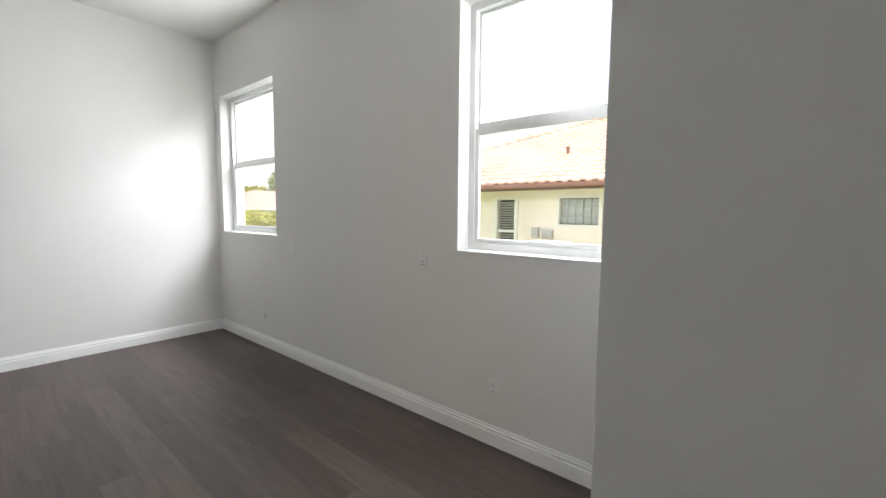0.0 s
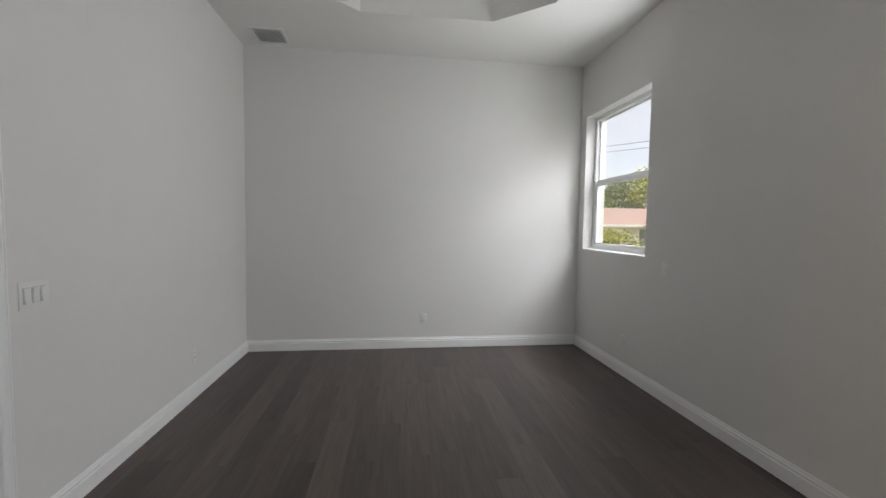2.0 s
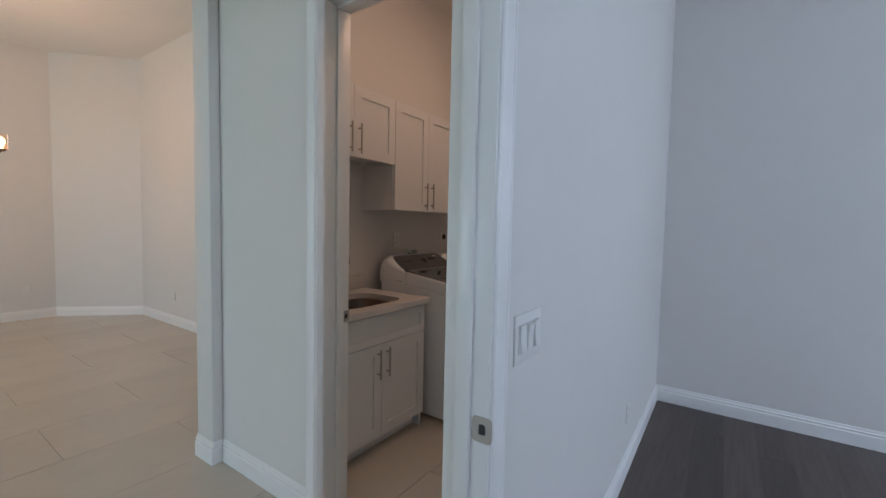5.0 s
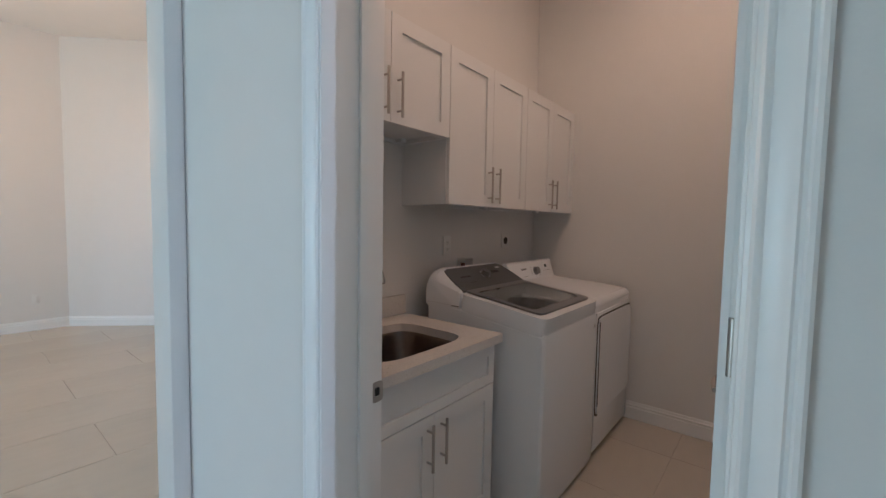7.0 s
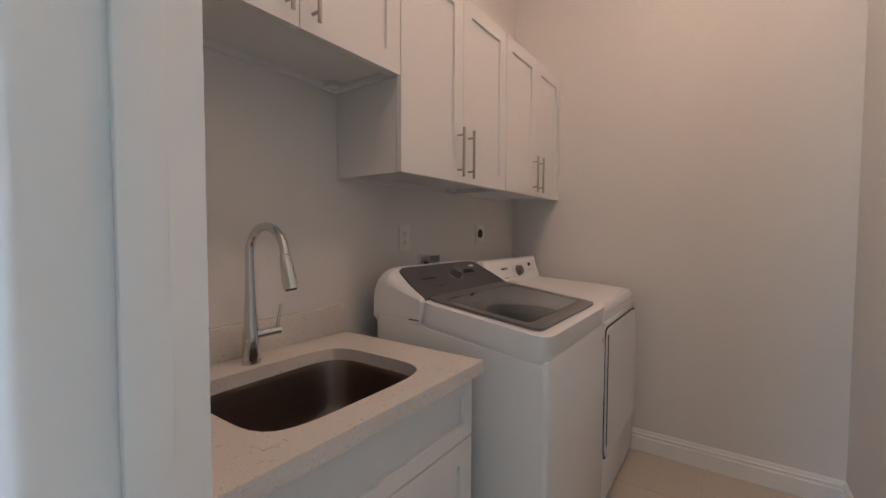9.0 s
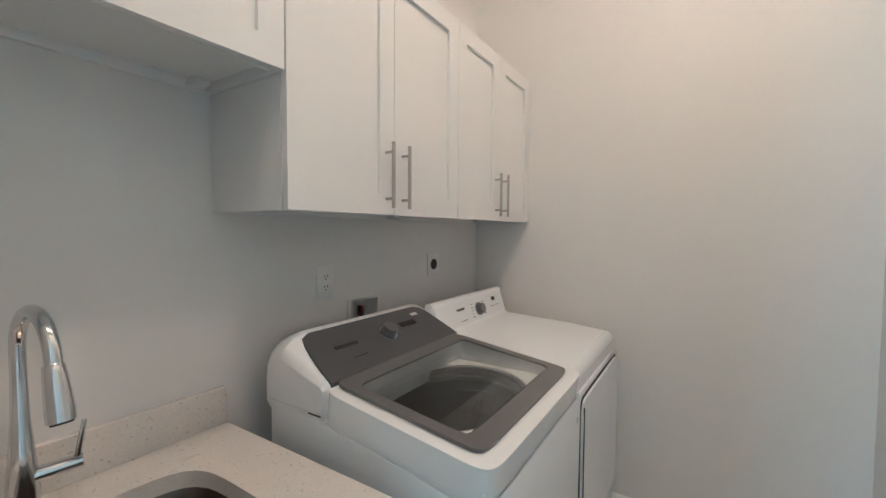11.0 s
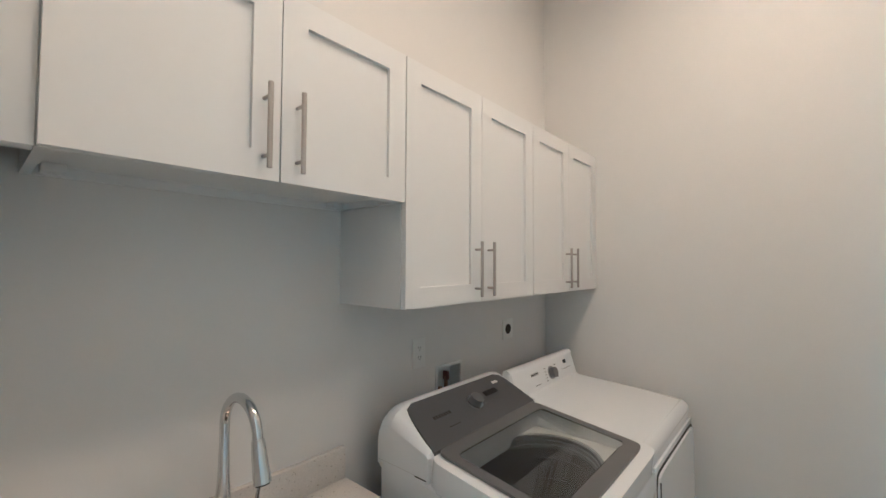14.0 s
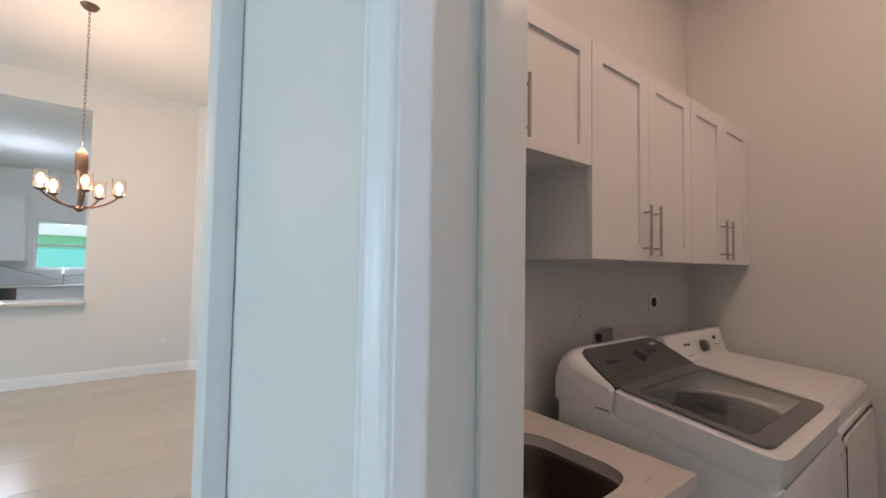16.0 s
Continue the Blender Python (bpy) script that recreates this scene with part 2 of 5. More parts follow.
def ring(bm, centre, u, v, outer, inner, w, n=48):
    """A plate with a hole, w thick. outer and inner: half sizes along u and v, and how square (2 round, 40 square)."""
    c, u, v, w = Vector(centre), Vector(u), Vector(v), Vector(w)
    angles = sorted({round(k * math.tau / n, 5) for k in range(n)} | {round(s + k * math.pi, 5) % math.tau for a, b, _ in (outer, inner) for k in (0, 1) for s in (math.atan2(b, a), math.pi - math.atan2(b, a))})

    def at(shape, t):
        a, b, p = shape
        q = max(abs(math.cos(t) / a), abs(math.sin(t) / b))
        r = 1 / q if p >= 100 else ((abs(math.cos(t) / a / q) ** p + abs(math.sin(t) / b / q) ** p) ** (-1 / p)) / q
        return c + r * math.cos(t) * u + r * math.sin(t) * v

    loops = [[bm.verts.new(at(s, t) + d) for t in angles] for s, d in ((outer, w * 0), (inner, w * 0), (inner, w), (outer, w))]
    k = len(angles)
    for a, b in zip(loops, loops[1:] + loops[:1]):
        for i in range(k):
            bm.faces.new((a[i], a[(i + 1) % k], b[(i + 1) % k], b[i]))


def finish(bm, name, material, smooth=0.6):
    bmesh.ops.recalc_face_normals(bm, faces=bm.faces)
    for e in bm.edges:
        e.smooth = len(e.link_faces) == 2 and e.calc_face_angle(3) < smooth
    for f in bm.faces:
        f.smooth = True
    me = bpy.data.meshes.new(name)
    bm.to_mesh(me)
    bm.free()
    me.materials.append(material)
    return me


def part(name, bm, material, parent, label=""):
    ob = new(name, finish(bm, name, material))
    ob.parent = parent
    if parent.type == "EMPTY":
        ob.matrix_parent_inverse = parent.matrix_basis.inverted()
    return tagged(ob, label)


def solid(name, bm, material, label, category, kind="", group=""):
    return tagged(new(name, finish(bm, name, material)), label, category, group, kind)


def thing(name, place, label, category, group="", kind=""):
    ob = new(name)
    ob.location = place
    ob.empty_display_size = 0.1
    ob.matrix_basis = Matrix.Translation(place)
    return tagged(ob, label, category, group, kind)


def boxes(*rows, r=0.0):
    bm = bmesh.new()
    for row in rows:
        box(bm, *row, r=r)
    return bm


def structure(name, bm, material, label, category="wall"):
    return solid(name, bm, material, label, category, "structure")


def holed(bm, axis, a0, a1, d0, d1, z0, z1, holes):
    """A wall along x or y from a0 to a1, d0 to d1 thick, in one piece, with holes (from, to, bottom, top) cut through."""
    cols = sorted({a0, a1} | {v for h in holes for v in h[:2]})
    rows = sorted({z0, z1} | {v for h in holes for v in h[2:]})

    def full(i, k):
        if not (0 <= i < len(cols) - 1 and 0 <= k < len(rows) - 1):
            return False
        a, z = (cols[i] + cols[i + 1]) / 2, (rows[k] + rows[k + 1]) / 2
        return not any(h[0] < a < h[1] and h[2] < z < h[3] for h in holes)

    made = {}

    def at(i, k, d):
        if (i, k, d) not in made:
            made[i, k, d] = bm.verts.new((cols[i], d, rows[k]) if axis == "x" else (d, cols[i], rows[k]))
        return made[i, k, d]

    for i in range(len(cols) - 1):
        for k in range(len(rows) - 1):
            if not full(i, k):
                continue
            for d in (d0, d1):
                bm.faces.new((at(i, k, d), at(i + 1, k, d), at(i + 1, k + 1, d), at(i, k + 1, d)))
            for di, dk, p, q in ((-1, 0, (i, k), (i, k + 1)), (1, 0, (i + 1, k), (i + 1, k + 1)), (0, -1, (i, k), (i + 1, k)), (0, 1, (i, k + 1), (i + 1, k + 1))):
                if not full(i + di, k + dk):
                    bm.faces.new((at(*p, d0), at(*q, d0), at(*q, d1), at(*p, d1)))


# ---- structure ----
bm = bmesh.new()
holed(bm, "x", BW - 0.3, BE + 0.3, BN, BN + 0.26, -0.4, CEIL + 0.6, [(a, b, WZ0, WZ1) for a, b in WINDOWS])
structure("wall_north", bm, WALL, "off-white painted bedroom wall with two windows")
structure("wall_west", boxes((BW - 0.3, BW, BS + 0.0005, BN - 0.0005, -0.4, CEIL + 0.6)), WALL, "off-white painted end wall of the bedroom")
bm = bmesh.new()
holed(bm, "x", LX - 0.001, GE, BS, HS, 0 - 0.4, CEIL + 0.6, [(DW - 0.018, DE + 0.018, -0.4, DOOR_H + 0.018)])
structure("wall_south", bm, WALL, "off-white painted bedroom wall with a doorway")
structure("wall_south_west", boxes((BW - 0.3, LX - 0.0015, BS, LN, -0.4, CEIL + 0.6)), WALL, "off-white painted wall between bedroom and laundry")
structure("wall_east", boxes((BE, BE + 0.3, BS + 0.0005, 0.09, -0.4, CEIL + 0.6)), WALL, "plain off-white wall closing the bedroom")
structure("wall_closet", boxes((-1.04, BE + 0.3, 0.09, 0.21, -0.05, CEIL + 0.02), (-1.04, -0.92, 0.2102, BN - 0.0005, -0.05, CEIL + 0.02), r=0.006), WALL, "plain off-white closet wall with a rounded corner")
bm = bmesh.new()
holed(bm, "y", LS - 0.24, HS - 0.0005, LX, HX, -0.4, CEIL + 0.6, [(LJ - 0.018, LJN + 0.018, -0.4, DOOR_H + 0.018)])
structure("wall_hall", bm, WALL, "off-white hall wall with the laundry doorway")
structure("wall_hall_end", boxes((HX + 0.0005, -3.556, LS - 0.24, -4.415, -0.4, CEIL + 0.6), r=0.008), WALL, "off-white stepped end of the hall wall")
bm = bmesh.new()
BOXH = (-5.385, -5.215, 1.045, 1.205)
holed(bm, "x", LW - 0.3, LX - 0.0005, LS - 0.24, LS, -0.4, CEIL + 0.6, [BOXH])
structure("wall_laundry_south", bm, WALL, "off-white laundry wall behind the cabinets")
structure("wall_laundry_west", boxes((LW - 0.25, LW, LS + 0.0005, LN - 0.0005, -0.4, CEIL + 0.6)), WALL, "plain off-white laundry end wall")

# ceilings: the bedroom has an eight-sided tray
TX0, TX1, TY0, TY1 = -5.29, -1.25, -1.54, 0.67
bm = bmesh.new()
oct_ = [(TX0, -1.07), (TX0, 0.2), (TX0 + 0.42, TY1), (TX1 - 0.42, TY1), (TX1, 0.2), (TX1, -1.07), (TX1 - 0.42, TY0), (TX0 + 0.42, TY0)]
rim = [(BW, BS), (BW, BN), (TX0 + 0.42, BN), (TX1 - 0.42, BN), (BE, BN), (BE, BS), (TX1 - 0.42, BS), (TX0 + 0.42, BS)]
low = [bm.verts.new((x, y, CEIL)) for x, y in oct_]
out = [bm.verts.new((x, y, CEIL)) for x, y in rim]
high = [bm.verts.new((x, y, CEIL + 0.3)) for x, y in oct_]
for i in range(8):
    j = (i + 1) % 8
    bm.faces.new((low[i], low[j], out[j], out[i]))
    bm.faces.new((low[i], low[j], high[j], high[i]))
bm.faces.new(high)
structure("ceiling_bedroom", bm, CEILING, "white bedroom ceiling with a recessed tray", "ceiling")
structure("roof_slab", boxes((BW - 0.3, GE, LS - 0.24, BN + 0.26, CEIL + 0.6, CEIL + 0.8)), CEILING, "plain slab above the ceilings", "ceiling")
structure("ceiling_laundry", boxes((LW, LX, LS, LN, CEIL, CEIL + 0.1)), CEILING, "plain white laundry ceiling", "ceiling")
structure("ceiling_hall", boxes((HX, GE, LS - 0.24, HS, CEIL, CEIL + 0.1)), CEILING, "plain white hall ceiling", "ceiling")

# great room and kitchen beyond it
structure("wall_great_north", boxes((GW - 0.25, LX - 0.0005, LS - 0.36, LS - 0.2405, -0.4, GC + 0.3), (-3.53, GE, LS - 0.36, LS - 0.2405, CEIL + 0.1, GC + 0.3)), WALL, "off-white great room wall above the hall opening")
structure("wall_great_west", boxes((GW - 0.25, GW, -9.15, LS - 0.3605, -0.4, GC + 0.3)), WALL, "warm off-white great room wall")
bm = bmesh.new()
prism(bm, [(0, 0), (0, 0.2), (1.131, 0.2), (1.131, 0)], (GW, -9.15, -0.4), (0.7071, -0.7071, 0), (-0.7071, -0.7071, 0), (0, 0, 1), GC + 0.7)
structure("wall_great_corner", bm, WALL, "slanting off-white corner wall")
bm = bmesh.new()
holed(bm, "x", -4.25, GE, GS - 0.14, GS, -0.4, GC + 0.3, [(-2.91, 1.6, 0.965, 3.4)])
structure("wall_great_south", bm, WALL, "off-white wall with a wide kitchen pass-through")
bm = bmesh.new()
holed(bm, "y", GS - 0.14, HS, GE, GE + 0.2, -0.4, GC + 0.6, [(-8.4, -4.9, 0.0, 2.45)])
structure("wall_great_east", bm, WALL, "plain wall with a wide glass door opening")
structure("ceiling_great", boxes((GW - 0.25, GE, GS, LS - 0.36, GC, GC + 0.15)), CEILING, "white great room ceiling", "ceiling")
bm = bmesh.new()
holed(bm, "x", -6.0, GE, KS - 0.2, KS, -0.4, 3.6, [KWIN])
structure("wall_kitchen", bm, WALL, "white kitchen wall with a window over the sink")
structure("wall_kitchen_side", boxes((-6.2, -6.0, KS - 0.2, GS - 0.1405, -0.4, 3.6), (GE, GE + 0.2, KS - 0.2, GS - 0.1405, -0.4, 3.6)), WALL, "plain kitchen side walls")
structure("ceiling_kitchen", boxes((-6.0, GE, KS, GS - 0.1405, 3.4, 3.55)), CEILING, "white kitchen ceiling", "ceiling")
structure("floor_kitchen", boxes((-6.0, GE, KS, GS - 0.1405, -0.3, -0.002)), TILE, "beige kitchen tile floor", "floor")

# baseboards
BASE = [(0, 0), (0.016, 0), (0.016, 0.086), (0.0115, 0.090), (0.0105, 0.098), (0.0135, 0.102), (0.0135, 0.107), (0.0075, 0.111), (0.0065, 0.120), (0.003, 0.13), (0, 0.13)]


def baseboard(runs, label):
    bm = bmesh.new()
    for (x0, y0), (x1, y1) in runs:
        d = Vector((x1 - x0, y1 - y0, 0))
        k = d.length
        d.normalize()
        prism(bm, BASE, (x0, y0, 0.001), (-d.y, d.x, 0), (0, 0, 1), d, k)
    structure("baseboard", bm, TRIM, label, "baseboard")


baseboard([((BW, BN), (BW, BS)), ((BW, BS), (DW - 0.064, BS)), ((DE + 0.064, BS), (BE, BS)), ((-1.04, BN), (BW, BN))], "tall white moulded baseboard round the bedroom")
baseboard([((LW, LN), (LW, LS)), ((LX, LN), (LW, LN))], "white moulded laundry baseboard")
baseboard([((HX, LJ - 0.063), (HX, -4.415)), ((HX, -4.415), (-3.556, -4.415)), ((-3.556, -4.415 + 0.016), (-3.556, LS - 0.24))], "white moulded hall baseboard")
baseboard([((GW, LS - 0.36), (GW, -9.15)), ((GW, -9.15), (-4.065, -9.945)), ((-4.06, GS), (GE, GS))], "white great room baseboard")

# door frames: jamb lining, stop, moulded casing
CASE = [(0, 0), (0.057, 0), (0.057, 0.013), (0.053, 0.0165), (0.048, 0.0165), (0.045, 0.013), (0.041, 0.013), (0.038, 0.0155), (0.033, 0.0135), (0.028, 0.010), (0.012, 0.0085), (0.009, 0.0105), (0.004, 0.0105), (0, 0.007)]


def casing(bm, axis, j0, j1, face, out_, top):
    """Moulded trim round an opening j0 to j1 on a wall face that looks along out_ (+1 or -1)."""
    ax = Vector((1, 0, 0)) if axis == "x" else Vector((0, 1, 0))
    nx = (Vector((0, 1, 0)) if axis == "x" else Vector((1, 0, 0))) * out_
    for j, s in ((j0 - 0.006, -1), (j1 + 0.006, 1)):
        prism(bm, CASE, ax * j + nx * (abs(face) * (1 if face * out_ > 0 else -1)) + Vector((0, 0, 0.001)), ax * s, nx, (0, 0, 1), top + 0.006)
    prism(bm, CASE, ax * (j0 - 0.063) + nx * (abs(face) * (1 if face * out_ > 0 else -1)) + Vector((0, 0, top + 0.0065)), (0, 0, 1), nx, ax, j1 - j0 + 0.126)


bed_frame = thing("door_1", (DW, BS, 0), "white painted frame of an open bedroom doorway", "doorway", kind="structure")
part("jamb", boxes((DW - 0.018, DW, HS - 0.002, BS + 0.002, 0, DOOR_H), r=0.002), TRIM, bed_frame)
part("jamb", boxes((DE, DE + 0.018, HS - 0.002, BS + 0.002, 0, DOOR_H), r=0.002), TRIM, bed_frame)
part("head", boxes((DW - 0.018, DE + 0.018, HS - 0.002, BS + 0.002, DOOR_H, DOOR_H + 0.018)), TRIM, bed_frame)
part("stop", boxes((DW, DW + 0.011, BS - 0.085, BS - 0.045, 0, DOOR_H - 0.011), (DE - 0.011, DE, BS - 0.085, BS - 0.045, 0, DOOR_H - 0.011), (DW, DE, BS - 0.085, BS - 0.045, DOOR_H - 0.011, DOOR_H), r=0.002), TRIM, bed_frame)
bm = bmesh.new()
casing(bm, "x", DW, DE, BS, 1, DOOR_H)
part("casing", bm, TRIM, bed_frame)
bm = bmesh.new()
casing(bm, "x", DW, DE, HS, -1, DOOR_H)
part("casing", bm, TRIM, bed_frame)
bm = bmesh.new()
ring(bm, (DW + 0.0005, BS - 0.014, 0.968), (0, 1, 0), (0, 0, 1), (0.026, 0.030, 6), (0.009, 0.013, 6), (0.0025, 0, 0), 20)
sp = part("strike_plate", bm, NICKEL, bed_frame, "satin nickel strike plate")
part("latch_hole", boxes((DW + 0.0008, DW + 0.0014, BS - 0.022, BS - 0.005, 0.956, 0.980)), SLOT, sp)

lau_frame = thing("door_2", (HX, LJ, 0), "white painted frame of the laundry doorway", "doorway", kind="structure")
part("jamb", boxes((LX - 0.002, HX + 0.002, LJ - 0.018, LJ, 0, DOOR_H), r=0.002), TRIM, lau_frame)
part("jamb", boxes((LX - 0.002, HX + 0.002, LJN, LJN + 0.018, 0, DOOR_H), r=0.002), TRIM, lau_frame)
part("head", boxes((LX - 0.002, HX + 0.002, LJ - 0.018, LJN + 0.018, DOOR_H, DOOR_H + 0.018)), TRIM, lau_frame)
part("stop", boxes((LX + 0.04, LX + 0.085, LJ, LJ + 0.011, 0, DOOR_H - 0.011), (LX + 0.04, LX + 0.085, LJN - 0.011, LJN, 0, DOOR_H - 0.011), (LX + 0.04, LX + 0.085, LJ, LJN, DOOR_H - 0.011, DOOR_H), r=0.002), TRIM, lau_frame)
bm = bmesh.new()
casing(bm, "y", LJ, LJN, HX, 1, DOOR_H)
part("casing", bm, TRIM, lau_frame)
bm = bmesh.new()
ring(bm, (LX + 0.017, LJ + 0.0005, 0.965), (1, 0, 0), (0, 0, 1), (0.021, 0.029, 6), (0.009, 0.013, 6), (0, 0.0025, 0), 20)
sp = part("strike_plate", bm, NICKEL, lau_frame, "satin nickel strike plate")
part("latch_hole", boxes((LX + 0.008, LX + 0.026, LJ + 0.0008, LJ + 0.0014, 0.953, 0.977)), SLOT, sp)

# windows


def window(name, x0, x1, y0, label):
    w = thing(name, ((x0 + x1) / 2, y0, WZ0), label, "window", "bedroom windows", "structure")
    f, z0, z1, mid = 0.045, WZ0 + 0.012, WZ1, 2.03
    ya, yb = y0 + 0.115, y0 + 0.185
    part("sill", boxes((x0 + 0.001, x1 - 0.001, y0 - 0.008, ya, WZ0 - 0.0, WZ0 + 0.012), r=0.003), TRIM, w)
    part("window_frame", boxes((x0, x0 + f, ya, yb, z0, z1), (x1 - f, x1, ya, yb, z0, z1), (x0 + f, x1 - f, ya, yb, z0, z0 + f), (x0 + f, x1 - f, ya, yb, z1 - f, z1)), VINYL, w)
    lo = part("lower_sash", boxes((x0 + f, x0 + f + 0.03, ya + 0.008, ya + 0.036, z0 + f, mid), (x1 - f - 0.03, x1 - f, ya + 0.008, ya + 0.036, z0 + f, mid), (x0 + f + 0.03, x1 - f - 0.03, ya + 0.008, ya + 0.036, z0 + f, z0 + f + 0.03), (x0 + f + 0.03, x1 - f - 0.03, ya + 0.002, ya + 0.036, mid - 0.035, mid + 0.034), r=0.002), VINYL, w)
    up = part("upper_sash", boxes((x0 + f, x0 + f + 0.018, ya + 0.04, yb - 0.004, mid - 0.02, z1 - f), (x1 - f - 0.018, x1 - f, ya + 0.04, yb - 0.004, mid - 0.02, z1 - f), (x0 + f + 0.018, x1 - f - 0.018, ya + 0.04, yb - 0.004, mid - 0.02, mid + 0.016), (x0 + f + 0.018, x1 - f - 0.018, ya + 0.04, yb - 0.004, z1 - f - 0.018, z1 - f), r=0.002), VINYL, w)
    for sash, s, t, y in ((lo, z0 + f + 0.025, mid - 0.03, ya + 0.02), (up, mid + 0.01, z1 - f - 0.012, ya + 0.055)):
        p = part("pane", boxes((x0 + f + 0.014, x1 - f - 0.014, y, y + 0.004, s, t)), PANE, sash)
        p.visible_shadow = False


window("window_1", *WINDOWS[0], BN, "white vinyl single-hung window beside the room corner")
window("window_2", *WINDOWS[1], BN, "white vinyl single-hung window facing a tiled roof")

# ---- bedroom things ----


def wall_frame(axis, out_):
    """Unit vectors along a wall and out of it."""
    return (Vector((1, 0, 0)), Vector((0, out_, 0))) if axis == "x" else (Vector((0, 1, 0)), Vector((out_, 0, 0)))


def block(bm, place, u, n, w, h, d0, d1, r=0.0):
    """A block on a wall: centred at place, w along u, h up, from d0 to d1 out of it."""
    a = Vector(place) - u * w / 2 + n * d0
    b = Vector(place) + u * w / 2 + n * d1
    box(bm, a.x, b.x, a.y, b.y, place[2] - h / 2, place[2] + h / 2, r)


def outlet(place, axis, out_, label, face="duplex", w=0.072, h=0.116):
    u, n = wall_frame(axis, out_)
    o = thing("wall_outlet", place, label, "outlet", "bedroom wall plates")
    bm = bmesh.new()
    block(bm, place, u, n, w, h, 0.0, 0.006, 0.002)
    part("plate", bm, PLASTIC, o)
    if face == "duplex":
        for dz in (0.02, -0.02):
            c = Vector(place) + Vector((0, 0, dz))
            bm = bmesh.new()
            block(bm, c, u, n, 0.033, 0.028, 0.006, 0.008, 0.001)
            soc = part("socket", bm, PLASTIC, o)
            bm = bmesh.new()
            for du in (-0.007, 0.007):
                block(bm, c + u * du + Vector((0, 0, 0.003)), u, n, 0.0028, 0.009, 0.0075, 0.0085)
            block(bm, c - Vector((0, 0, 0.008)), u, n, 0.005, 0.005, 0.0075, 0.0085)
            part("slot", bm, SLOT, soc)
    elif face == "bars":
        bm = bmesh.new()
        for dz in (-0.018, -0.036):
            block(bm, Vector(place) + Vector((0, 0, dz)), u, n, 0.036, 0.007, 0.005, 0.0075)
        part("socket", bm, LOUVRE, o)
    else:
        bm = bmesh.new()
        block(bm, place, u, n, 0.034, 0.067, 0.006, 0.009, 0.0015)
        part("blank_insert", bm, PLASTIC, o)
    return o


outlet((-5.12, BN, 0.365), "x", -1, "white duplex outlet low on the window wall")
outlet((-2.166, BN, 0.376), "x", -1, "white duplex outlet below the larger window view")
outlet((BW, -0.37, 0.365), "y", 1, "white duplex outlet on the bedroom end wall")
outlet((-4.93, BS, 0.368), "x", 1, "white duplex outlet near the bedroom doorway wall")
outlet((-4.53, BN, 1.14), "x", -1, "white blank decorator plate beside the window", "blank")
outlet((-2.782, BN, 1.15), "x", -1, "white cable plate between the windows", "bars")

sw = thing("light_switch", (-3.40, BS, 1.147), "white three-gang rocker switch beside the bedroom doorway", "switch")
part("plate", boxes((-3.484, -3.317, BS, BS + 0.006, 1.083, 1.211), r=0.002), PLASTIC, sw)
for k in range(3):
    x = -3.4 + (k - 1) * 0.046
    part("gasket", boxes((x - 0.0185, x + 0.0185, BS + 0.0055, BS + 0.0068, 1.11, 1.184)), LOUVRE, sw)
    bm = bmesh.new()
    tilt = 0.005 if k != 1 else -0.005
    prism(bm, [(0, 0), (0.006 + max(tilt, 0), 0), (0.0065, 0.0345), (0.006 + max(-tilt, 0), 0.069), (0, 0.069)], (x - 0.0165, BS + 0.0065, 1.1125), (0, 1, 0), (0, 0, 1), (1, 0, 0), 0.033)
    part("rocker", bm, PLASTIC, sw)

vent = thing("ceiling_vent", (-5.935, -2.055, CEIL), "white louvred air vent flush in the bedroom ceiling", "vent")
bm = bmesh.new()
ring(bm, (-5.935, -2.055, CEIL - 0.01), (1, 0, 0), (0, 1, 0), (0.185, 0.17, 60), (0.155, 0.14, 60), (0, 0, 0.0098), 16)
part("frame", bm, PLASTIC, vent)
part("backing", boxes((-6.085, -5.785, -2.19, -1.92, CEIL - 0.002, CEIL - 0.0005)), LOUVRE, vent)
for k in range(11):
    y = -2.18 + k * 0.025
    bm = bmesh.new()
    prism(bm, [(0, 0), (0.014, -0.009), (0.0155, -0.0075), (0.0015, 0.0015)], (-6.088, y, CEIL - 0.003), (0, 1, 0), (0, 0, 1), (1, 0, 0), 0.306)
    part("slat", bm, PLASTIC, vent)

# ---- laundry: cabinets ----
YF, YD = -4.024, 0.02      # door faces of the wall cabinets, door thickness


def shaker(owner, name, x0, x1, z0, z1, yf, rail=0.066, dep=0.011):
    """A shaker door: a frame round a sunk panel, facing +y at yf."""
    bm = bmesh.new()
    a, c = (x1 - x0) / 2, (z1 - z0) / 2
    ring(bm, ((x0 + x1) / 2, yf - YD, (z0 + z1) / 2), (1, 0, 0), (0, 0, 1), (a, c, 400), (a - rail, c - rail, 400), (0, YD, 0), 8)
    d = part(name, bm, CAB, owner)
    part("panel", boxes((x0 + rail - 0.002, x1 - rail + 0.002, yf - YD + 0.002, yf - dep, z0 + rail - 0.002, z1 - rail + 0.002)), CAB, d)
    return d


def bar_pull(owner, x, yf, za, zb):
    bm = bmesh.new()
    cyl(bm, (x, yf + 0.031, za), (x, yf + 0.031, zb), 0.006, n=16)
    for z in (za + 0.03, zb - 0.03):
        cyl(bm, (x, yf - 0.001, z), (x, yf + 0.031, z), 0.0045, n=12)
    part("handle", bm, NICKEL, owner, "brushed nickel bar pull")


